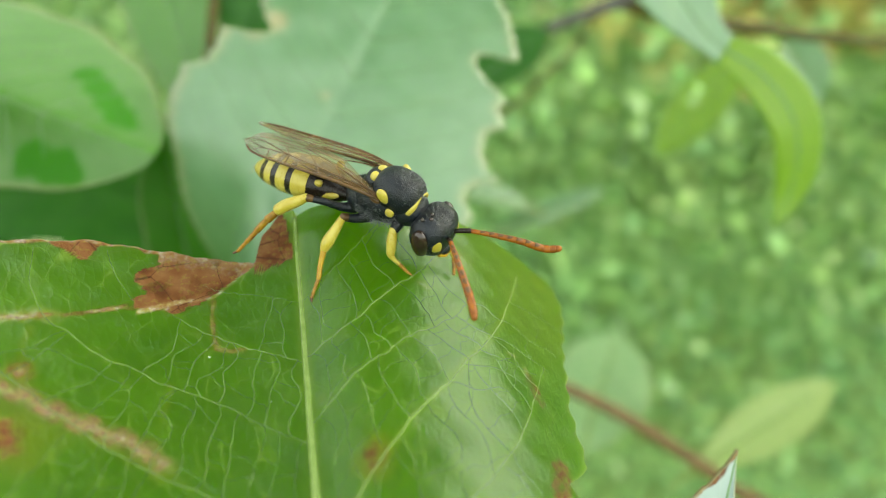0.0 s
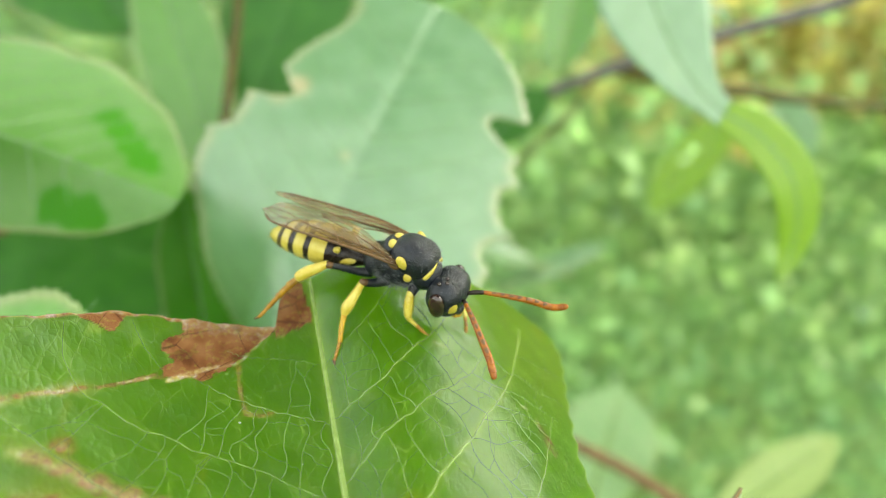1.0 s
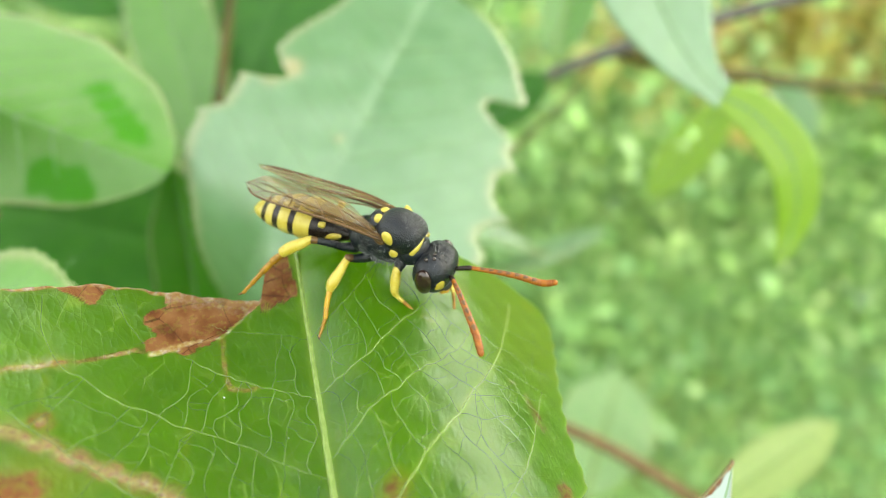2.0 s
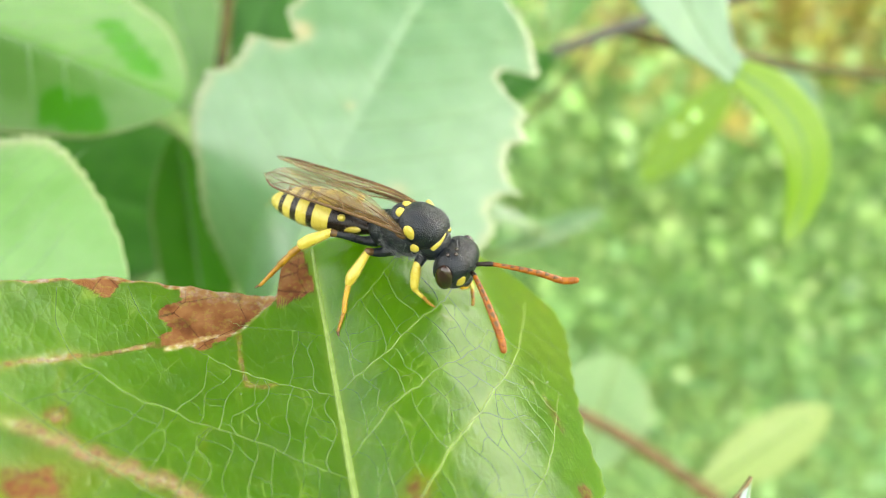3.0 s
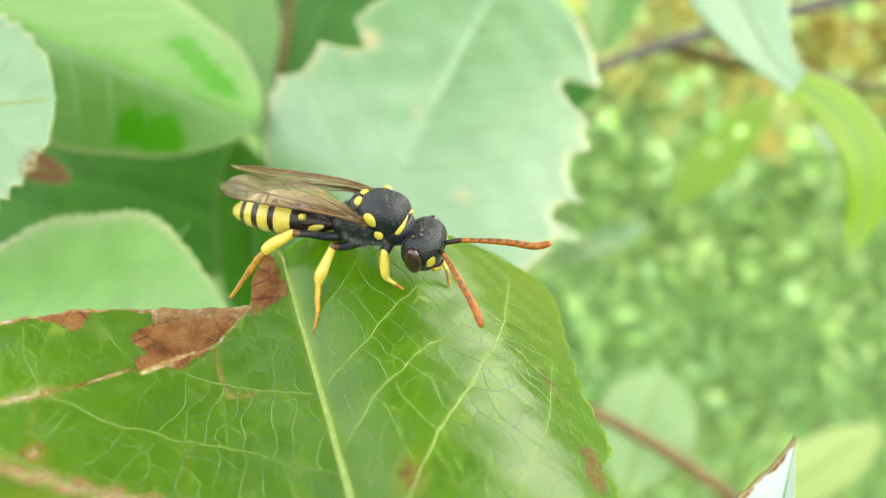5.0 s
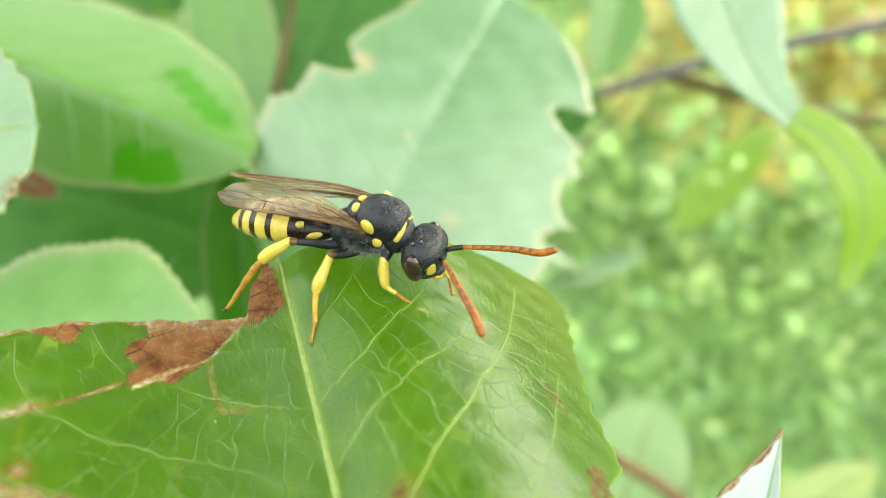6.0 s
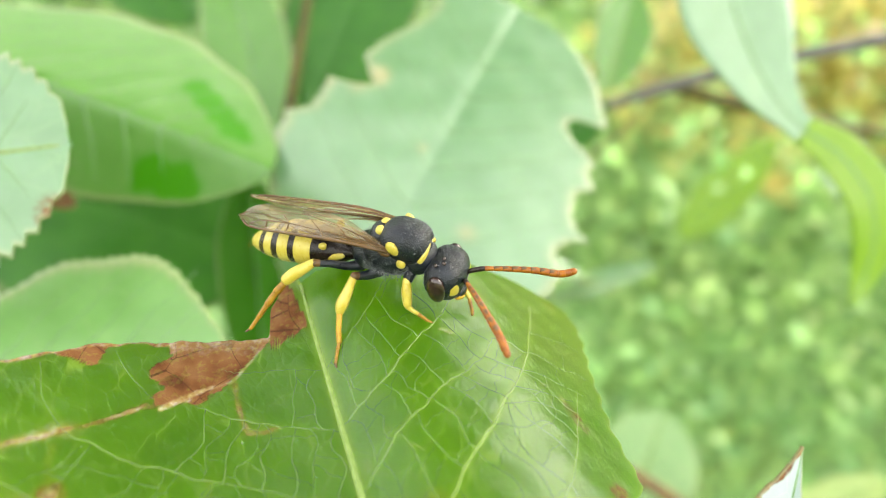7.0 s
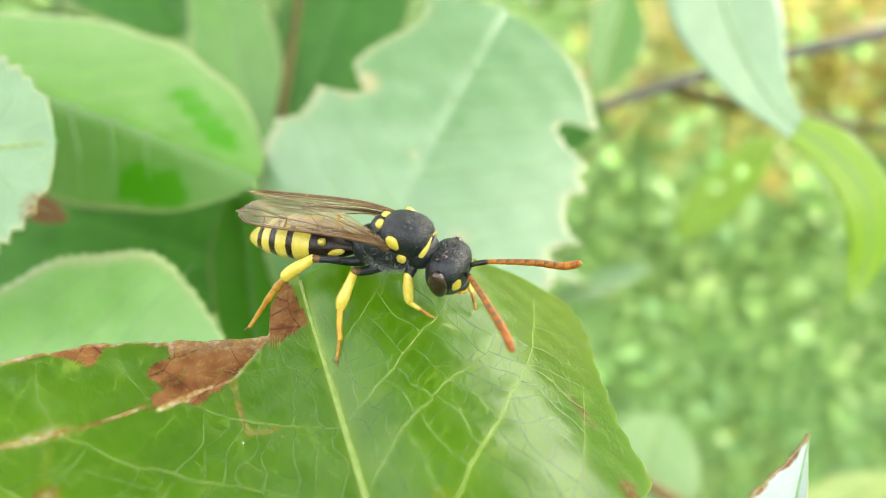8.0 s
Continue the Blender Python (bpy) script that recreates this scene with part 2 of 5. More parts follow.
def skin_material(name, dark, light, rough, scale=3.0, pits=0.0, spec=0.5, thin=0.0):
    m, n, l, b = nodes_of(name)
    v = object_mm(n, l)
    l.new(ramp(n, l, noise_tex(n, l, scale, 5, v), (0.35, dark), (0.68, light)), b.inputs["Base Color"])
    l.new(maths(n, l, "ADD", maths(n, l, "MULTIPLY", noise_tex(n, l, scale * 4, 3, v), 0.25), rough - 0.12), b.inputs["Roughness"])
    b.inputs["Specular IOR Level"].default_value = spec
    h = noise_tex(n, l, scale * 5, 3, v)
    if pits:
        p = n.new("ShaderNodeTexVoronoi")
        p.inputs["Scale"].default_value = pits
        l.new(v, p.inputs["Vector"])
        h = p.outputs["Distance"]
    bumped(n, l, b, h, 0.8 if pits else 0.25, 0.00004 if pits else 0.00006)
    b.inputs["Subsurface Weight"].default_value = thin
    b.inputs["Subsurface Radius"].default_value = (0.0004, 0.0003, 0.0001)
    return m


GREEN = leaf_material("leaf_green", (0.0145, 0.042, 0.0006), (0.034, 0.078, 0.0012), (0.19, 0.28, 0.035), (0.52, 0.80, 0.002), 0.36, coat=0.50, through_it=0.50, puff=0.50, relief=0.36)
GREEN_SOFT = leaf_material("leaf_green_matt", (0.062, 0.172, 0.022), (0.098, 0.222, 0.046), (0.15, 0.27, 0.07), (0.17, 0.46, 0.018), 0.36, net=0.5, coat=0.65, through_it=0.40)
GREEN_COOL = leaf_material("leaf_green_cool", (0.092, 0.185, 0.086), (0.140, 0.248, 0.138), (0.18, 0.31, 0.13), (0.19, 0.46, 0.05), 0.32, net=0.5, coat=1.0, through_it=0.35)
GREEN_FRESH = leaf_material("leaf_green_fresh", (0.105, 0.235, 0.054), (0.152, 0.300, 0.094), (0.20, 0.34, 0.10), (0.22, 0.54, 0.035), 0.36, net=0.5, coat=0.80, through_it=0.38)
# darker copy of the leaf green, with the shade put into its colour
GREEN_SHADED = leaf_material("leaf_green_shaded", (0.015, 0.080, 0.006), (0.040, 0.148, 0.015), (0.070, 0.215, 0.022), (0.115, 0.39, 0.013), 0.45, net=0.5, coat=0.35, through_it=0.42)
# lit copy of the leaf green: light shining through is put into its colour
GREEN_LIT = leaf_material("leaf_green_lit", (0.030, 0.110, 0.006), (0.050, 0.155, 0.010), (0.08, 0.20, 0.02), (0.13, 0.42, 0.008), 0.5, net=0.5, coat=0.2, through_it=0.45)
GREEN_LIME = leaf_material("leaf_green_young", (0.149, 0.263, 0.017), (0.196, 0.312, 0.028), (0.253, 0.362, 0.067), (0.322, 0.525, 0.021), 0.45, net=0.5, through_it=0.5)
GREEN_PALE = leaf_material("leaf_green_pale", (0.20, 0.34, 0.15), (0.28, 0.40, 0.19), (0.32, 0.43, 0.20), (0.33, 0.52, 0.18), 0.45, net=0.5, through_it=0.5)
GREEN_YELLOW = leaf_material("leaf_green_yellowish", (0.27, 0.36, 0.12), (0.35, 0.43, 0.17), (0.38, 0.45, 0.19), (0.42, 0.54, 0.14), 0.45, net=0.5, through_it=0.5)
UNDERSIDE = leaf_material("leaf_underside", (0.28, 0.36, 0.35), (0.38, 0.46, 0.45), (0.40, 0.44, 0.40), (0.28, 0.36, 0.24), 0.40, net=0.9)
DEAD = leaf_material("leaf_dead", (0.13, 0.050, 0.012), (0.24, 0.10, 0.025), (0.20, 0.10, 0.03), (0.24, 0.09, 0.02), 0.6, net=0.9, coat=0.3)
VEIN = skin_material("leaf_vein", (0.105, 0.165, 0.032), (0.16, 0.225, 0.060), 0.5, 2.0, spec=0.3)
VEIN_PALE = skin_material("leaf_vein_pale", (0.085, 0.145, 0.024), (0.130, 0.195, 0.048), 0.40, 2.0, spec=0.5)
VEIN_FINE = skin_material("leaf_vein_fine", (0.046, 0.096, 0.006), (0.088, 0.150, 0.018), 0.37, 0.5, spec=0.53)
VEIN_DULL = skin_material("leaf_vein_dull", (0.09, 0.18, 0.06), (0.13, 0.23, 0.09), 0.5, 2.0)
STEM_BROWN = skin_material("olive_stem", (0.030, 0.028, 0.006), (0.075, 0.060, 0.014), 0.6, 0.8, spec=0.15)
BARK = skin_material("grey_bark", (0.035, 0.033, 0.032), (0.10, 0.095, 0.09), 0.7, 0.6, spec=0.2)
BARK_BROWN = skin_material("brown_bark", (0.055, 0.032, 0.014), (0.13, 0.08, 0.036), 0.65, 0.6, spec=0.2)
BLACK = skin_material("black_cuticle", (0.0012, 0.0020, 0.0038), (0.0045, 0.007, 0.012), 0.31, 2.0, pits=13.0, spec=0.30)
BLACK_SMOOTH = skin_material("dark_smooth_cuticle", (0.005, 0.003, 0.002), (0.013, 0.007, 0.004), 0.28, 2.0, spec=0.22)
YELLOW = skin_material("yellow_cuticle", (0.30, 0.235, 0.028), (0.38, 0.32, 0.070), 0.30, 1.5, spec=0.35, thin=0.1)
AMBER = skin_material("amber_cuticle", (0.24, 0.130, 0.005), (0.34, 0.215, 0.012), 0.36, 1.8, spec=0.3, thin=0.2)
TAWNY = skin_material("tawny_cuticle", (0.13, 0.060, 0.004), (0.24, 0.130, 0.010), 0.4, 2.2, spec=0.3, thin=0.15)
ORANGE = skin_material("orange_cuticle", (0.135, 0.034, 0.0015), (0.235, 0.080, 0.003), 0.34, 2.5, spec=0.28, thin=0.1)
EYE = skin_material("eye_cuticle", (0.008, 0.0035, 0.003), (0.022, 0.010, 0.008), 0.18, 2.0)
WING_VEIN = skin_material("wing_vein", (0.040, 0.020, 0.006), (0.095, 0.048, 0.014), 0.4, 2.0, spec=0.3)
HAIR = skin_material("pale_hair", (0.11, 0.115, 0.12), (0.20, 0.21, 0.22), 0.6, 2.0)


def wing_material():
    m, n, l, b = nodes_of("wing_membrane")
    v = object_mm(n, l)
    # pleats run along the wing
    drawn = n.new("ShaderNodeVectorMath")
    drawn.operation = "MULTIPLY"
    drawn.inputs[1].default_value = (0.30, 2.2, 1.6)
    l.new(v, drawn.inputs[0])
    pleats = noise_tex(n, l, 1.3, 3, drawn.outputs[0])
    l.new(ramp(n, l, pleats, (0.35, (0.060, 0.034, 0.007)), (0.65, (0.20, 0.135, 0.040))), b.inputs["Base Color"])
    l.new(ramp(n, l, noise_tex(n, l, 0.8, 3, drawn.outputs[0]), (0.35, (0.34,) * 3), (0.65, (0.76,) * 3)), b.inputs["Alpha"])
    b.inputs["Roughness"].default_value, b.inputs["Specular IOR Level"].default_value = 0.12, 0.75
    bumped(n, l, b, pleats, 1.0, 0.00022)
    return m


WING = wing_material()


def dew_material():
    m, n, l, b = nodes_of("dew")
    b.inputs["Base Color"].default_value = (0.95, 0.98, 0.97, 1)
    b.inputs["Roughness"].default_value, b.inputs["IOR"].default_value = 0.03, 1.33
    b.inputs["Transmission Weight"].default_value = 0.9
    return m


DEW = dew_material()


def foliage_material(name, stops, glow, spread=0.4):
    m, n, l, b = nodes_of(name)
    g = n.new("ShaderNodeNewGeometry")
    c = n.new("ShaderNodeTexCoord")
    drift = ramp(n, l, noise_tex(n, l, 4.5, 2, c.outputs["Object"]), (0.40, (0.80, 0.98, 1.15)), (0.58, (1.16, 1.02, 0.74)))
    l.new(mix(n, l, 0.8, ramp(n, l, g.outputs["Random Per Island"], *stops), drift, "MULTIPLY"), b.inputs["Base Color"])
    b.inputs["Roughness"].default_value = 0.42
    t = n.new("ShaderNodeBsdfTranslucent")
    l.new(mix(n, l, 1.0, ramp(n, l, g.outputs["Random Per Island"], (0.0, (0.30, 0.36, 0.30)), (0.5, (0.95,) * 3), (1.0, (1.6, 1.5, 1.4))), glow, "MULTIPLY"), t.inputs["Color"])
    s = n.new("ShaderNodeMixShader")
    s.inputs[0].default_value = spread
    l.new(b.outputs[0], s.inputs[1])
    l.new(t.outputs[0], s.inputs[2])
    l.new(s.outputs[0], n["Material Output"].inputs["Surface"])
    return m


DRY = foliage_material("dry_stalks", ((0.0, (0.38, 0.25, 0.10)), (0.5, (0.48, 0.41, 0.14)), (1.0, (0.50, 0.52, 0.20))), (0.50, 0.48, 0.15), 0.45)
MINT = foliage_material("near_foliage", ((0.0, (0.045, 0.115, 0.032)), (0.4, (0.155, 0.30, 0.108)), (0.75, (0.27, 0.43, 0.19)), (1.0, (0.46, 0.60, 0.34))), (0.31, 0.54, 0.17), 0.45)
FOLIAGE = foliage_material("far_foliage", ((0.0, (0.063, 0.156, 0.030)), (0.4, (0.138, 0.273, 0.055)), (0.75, (0.207, 0.338, 0.080)), (1.0, (0.322, 0.416, 0.140))), (0.299, 0.468, 0.090), 0.45)
# dark leaves of the unseen crown that blocks light from above
SKY_BLOCKER = foliage_material("sky_blocker_foliage", ((0.0, (0.015, 0.04, 0.008)), (0.5, (0.03, 0.08, 0.015)), (1.0, (0.05, 0.11, 0.02))), (0.06, 0.14, 0.02), 0.3)


def ground_material():
    m, n, l, b = nodes_of("meadow_ground")
    c = n.new("ShaderNodeTexCoord")
    a = noise_tex(n, l, 14.0, 6, c.outputs["Object"])
    d = noise_tex(n, l, 2.0, 3, c.outputs["Object"])
    col = ramp(n, l, a, (0.3, (0.05, 0.10, 0.02)), (0.55, (0.10, 0.17, 0.035)), (0.8, (0.18, 0.22, 0.065)))
    col = mix(n, l, maths(n, l, "MULTIPLY", d, 0.5), col, (0.14, 0.20, 0.045))
    l.new(col, b.inputs["Base Color"])
    b.inputs["Roughness"].default_value = 0.9
    bumped(n, l, b, a, 0.8, 0.03)
    return m


# ---- mesh helpers (millimetres in, metres out) ----
def mesh_of(name, verts, faces, material, scale=MM):
    me = bpy.data.meshes.new(name)
    me.from_pydata((np.asarray(verts, float) * scale).tolist(), [], [tuple(int(i) for i in f) for f in faces])
    me.materials.append(material)
    me.shade_smooth()
    return me


def part(name, data, material, parent, label=""):
    verts, faces = data
    ob = new(name, mesh_of(name, verts, faces, material))
    ob.parent = parent
    return tagged(ob, label)


def thing(name, m, label, category, group="", kind=""):
    ob = new(name)
    ob.empty_display_size = 0.004
    ob.matrix_world = m
    return tagged(ob, label, category, group, kind)


def unit(v):
    v = np.asarray(v, float)
    return v / max(np.linalg.norm(v), 1e-9)


def smooth_path(points, steps=8):
    """A rounded path through points (Catmull-Rom); extra columns are carried along."""
    p = np.asarray(points, float)
    p = np.vstack((2 * p[0] - p[1], p, 2 * p[-1] - p[-2]))
    out = []
    for i in range(1, len(p) - 2):
        for k in range(steps):
            u = k / steps
            a, b, c, d = p[i - 1:i + 3]
            out.append(0.5 * (2 * b + (c - a) * u + (2 * a - 5 * b + 4 * c - d) * u * u + (3 * b - a - 3 * c + d) * u ** 3))
    out.append(p[-2])
    return np.array(out)


def tube(points, radii, sides=10, hint=(0, 0, 1), flat=1.0):
    """A round bar along points with a radius at each; flat squeezes it along the hint."""
    p, r = np.asarray(points, float), np.broadcast_to(np.asarray(radii, float), (len(points),))
    t = np.gradient(p, axis=0)
    verts, faces = [], []
    for i, (q, d) in enumerate(zip(p, t)):
        d = unit(d)
        a = unit(np.cross(d, hint if abs(np.dot(d, unit(hint))) < 0.97 else (0.3, 1, 0.2)))
        b = np.cross(a, d)
        for k in range(sides):
            w = 2 * math.pi * k / sides
            verts.append(q + r[i] * (math.cos(w) * a + flat * math.sin(w) * b))
    n = len(p)
    for i in range(n - 1):
        for k in range(sides):
            j = (k + 1) % sides
            faces.append((i * sides + k, i * sides + j, (i + 1) * sides + j, (i + 1) * sides + k))
    faces.append(tuple(range(sides))[::-1])
    faces.append(tuple((n - 1) * sides + k for k in range(sides)))
    return np.array(verts), faces


def limb(points, steps=6, sides=10, flat=1.0):
    """A tube whose points carry their radius as a fourth number; the ends are rounded."""
    p = smooth_path(points, steps)
    xyz, r = p[:, :3], np.maximum(p[:, 3], 0.004)
    d0, d1 = unit(xyz[0] - xyz[1]), unit(xyz[-1] - xyz[-2])
    ends0 = [(xyz[0] + d0 * r[0] * a, r[0] * c) for a, c in ((0.75, 0.35), (0.5, 0.75), (0.2, 0.95))]
    ends1 = [(xyz[-1] + d1 * r[-1] * a, r[-1] * c) for a, c in ((0.2, 0.95), (0.5, 0.75), (0.75, 0.35))]
    pts = np.array([e[0] for e in ends0] + list(xyz) + [e[0] for e in ends1])
    rad = np.array([e[1] for e in ends0] + list(r) + [e[1] for e in ends1])
    return tube(pts, rad, sides, flat=flat)


def egg(centre, radii, turn=None, nu=24, nv=16, shape=None):
    """An ellipsoid; shape(unit points) may bend it."""
    v, f = [(0, 0, 1)], []
    for j in range(1, nv):
        a = math.pi * j / nv
        for i in range(nu):
            w = 2 * math.pi * i / nu
            v.append((math.sin(a) * math.cos(w), math.sin(a) * math.sin(w), math.cos(a)))
    v.append((0, 0, -1))
    for i in range(nu):
        f.append((0, 1 + i, 1 + (i + 1) % nu))
        f.append((len(v) - 1, len(v) - 1 - nu + (i + 1) % nu, len(v) - 1 - nu + i))
    for j in range(nv - 2):
        for i in range(nu):
            a, b = 1 + j * nu + i, 1 + j * nu + (i + 1) % nu
            f.append((a, a + nu, b + nu, b))
    v = np.array(v, float)
    if shape is not None:
        v = shape(v)
    v = v * np.asarray(radii, float)
    if turn is not None:
        v = v @ np.array(Euler([radians(x) for x in turn]).to_matrix()).T
    return v + np.asarray(centre, float), f


def joined(*pieces):
    verts, faces, k = [], [], 0
    for v, f in pieces:
        verts.append(v)
        faces += [tuple(i + k for i in g) for g in f]
        k += len(v)
    return np.vstack(verts), faces


def axes(origin, right, ahead):
    """A frame in the world from an origin and two directions of the millimetre frame."""
    y = Vector(ahead).normalized()
    z = Vector(right).cross(y).normalized()
    x = y.cross(z)
    m = Matrix((x, y, z)).transposed().to_4x4()
    m.translation = Vector(origin) * MM
    return BASE @ m


# ---- leaves ----
def set_attribute(me, name, values):
    a = me.attributes.new(name, "FLOAT", "POINT")
    a.data.foreach_set("value", np.clip(np.asarray(values, np.float32), 0, 1))


def blade_mesh(name, s0, s1, left, right, height, material, ns=60, nq=40, marks=None, thick=0.22, reach=None):
    """A leaf blade: s runs from base to tip, q across; left(s) and right(s) are its half widths,
    height(s, q) its form, marks(s, q) a dict of tissue marks, reach(v) lets the tip end unevenly."""
    u = np.linspace(0, 1, ns)[:, None]
    v = np.linspace(-1, 1, nq)[None, :]
    s = s0 + (s1 - s0) * u + 0 * v
    q = np.where(v < 0, v * left(s), v * right(s))
    if reach is not None:
        s = s0 + (reach(q) - s0) * u
        q = np.where(v < 0, v * left(s), v * right(s))
    z = height(s, q)
    verts = np.stack((q, s, z), -1).reshape(-1, 3)
    idx = np.arange(ns * nq).reshape(ns, nq)
    faces = np.stack((idx[:-1, :-1], idx[:-1, 1:], idx[1:, 1:], idx[1:, :-1]), -1).reshape(-1, 4)
    me = mesh_of(name, verts, faces, material)
    found = dict(vein=0 * s, blight=0 * s, tan=0 * s, rim=np.clip((np.abs(v) - 0.925) / 0.035, 0, 1) * np.ones_like(s) * 0.6)
    if marks is not None:
        found.update(marks(s, q))
    for key, values in found.items():
        set_attribute(me, key, np.asarray(values).reshape(-1))
    return me


def blade(parent, *args, thick=0.22, **kw):
    me = blade_mesh("blade", *args, thick=thick, **kw)
    ob = new("blade", me)
    ob.parent = parent
    mod = ob.modifiers.new("thickness", "SOLIDIFY")
    mod.thickness, mod.offset = thick * MM, -1
    return ob


def side_veins(parent, starts, lean, curve, side, limit, height, radius=0.10, material=None, q0=0.0):
    """Side veins that leave the midrib and bend towards the tip."""
    for k, s_ in enumerate(starts):
        q = np.linspace(q0, 1, 26)
        far = limit(s_) * 0.94
        qq = q * far
        ss = s_ + lean * qq + curve * qq * qq + 0.16 * np.sin(qq * 1.3 + k * 2.1) + 0.06 * np.sin(qq * 3.7 + k) * np.minimum(1, qq / 2)
        pts = np.stack((side * qq, ss, height(ss, side * qq) + radius * 0.12), -1)
        part("side_vein", tube(pts, radius * (1.15 - 0.85 * q), 6, flat=0.55), material or VEIN, parent)


def rounded(u, peak, power_base, power_tip):
    """A leaf's half width over its length, 0 to 1."""
    a = np.clip(u / peak, 0, 1)
    b = np.clip((1 - u) / (1 - peak), 0, 1)
    return np.where(u < peak, np.sin(a * math.pi / 2) ** power_base, np.sin(b * math.pi / 2) ** power_tip)


def leaf(name, base, tip, facing, half, label, material, peak=0.55, fold=0.15, arch=0.0, droop=0.0, teeth=0.25,
         bites=(), marks=None, group="", veins=9, narrow=1.0, wave=0.0, stalk=6.0, seed=0, tooth_mm=1.3, round_tip=0.62, rib=None, fold_right=None, tuck=0.0):
    """A whole leaf from base to tip: blade, midrib, side veins and stalk. facing is the direction of its upper face.
    bites: (side, u, depth mm, width u)."""
    base, tip = np.array(base, float), np.array(tip, float)
    length = float(np.linalg.norm(tip - base))
    right = np.cross(unit(tip - base), unit(facing))
    ob = thing(name, axes(base, right, tip - base), label, "leaf", group)
    rng = np.random.RandomState(seed)
    ph = rng.rand(4) * 6.28

    def half_width(side):
        def w(s):
            u = np.clip(s / length, 0, 1)
            k = half * (narrow if side > 0 else 1.0) * rounded(u, peak, 0.8, round_tip)
            saw = (s / tooth_mm + ph[0]) % 1.0
            k = k * (1 + 0.02 * np.sin(s * 0.7 + ph[1])) + teeth * (saw - 0.5) * np.clip(k / 3, 0, 1)
            for sd, at, deep, wide in bites:
                if sd == side:
                    d = np.abs(u - at) / wide
                    k = k - deep * np.clip(1 - d ** 2, 0, 1) ** 0.5
            return np.maximum(k, 0.03)
        return w

    def height(s, q):
        u = s / length
        a = np.abs(q)
        z = np.where(q > 0, fold if fold_right is None else fold_right, fold) * a - arch * a * a / max(half, 1) - droop * length * u * u + wave * np.sin(u * 9 + ph[2] + 0.15 * q) * (a / half)
        # the lower part of one half turns under
        z = z - tuck * np.clip(0.46 * length - s, 0, None) ** 2 * np.clip(-q / 5, 0, 1)
        groove = 0.18 * np.exp(-(a / 0.5) ** 2)
        return z - groove + 0.05 * np.sin(s * 0.9 + a * 0.6 + ph[3]) * np.minimum(1, a / 3)

    blade(ob, 0, length, half_width(-1), half_width(1), height, material, ns=150, nq=46, marks=marks, thick=0.25)
    y = np.linspace(-stalk, length * 0.97, 40)
    z = np.where(y < 0, -0.02 * y * y, height(np.maximum(y, 0), 0 * y))
    r = np.interp(y, (-stalk, 0, length), (0.62, 0.55, 0.08))
    part("midrib", tube(np.stack((0 * y, y, z), -1), r * (0.4 if rib else 1.0), 8, flat=0.6), rib or VEIN, ob)
    starts = np.linspace(length * 0.06, length * 0.80, veins)
    for side in (-1, 1):
        hw = half_width(side)
        side_veins(ob, starts, 0.55, 0.012, side, lambda s_, hw=hw: float(min(hw(np.array(s_ + 0.45 * half)), half)), height, 0.09, material=VEIN_DULL)
    return ob


# the front leaf's arch: it rises from the midrib, bends over and falls steeply beyond its crest
ARCH_Q = np.linspace(0, 20, 401)
ARCH_SLOPE = np.interp(ARCH_Q, (0, 4.5, 9.0, 10.5, 20), (0.66, -0.22, -0.615, -0.93, -0.93))
ARCH_Z = np.concatenate(((0.0,), np.cumsum((ARCH_SLOPE[1:] + ARCH_SLOPE[:-1]) * 0.025)))


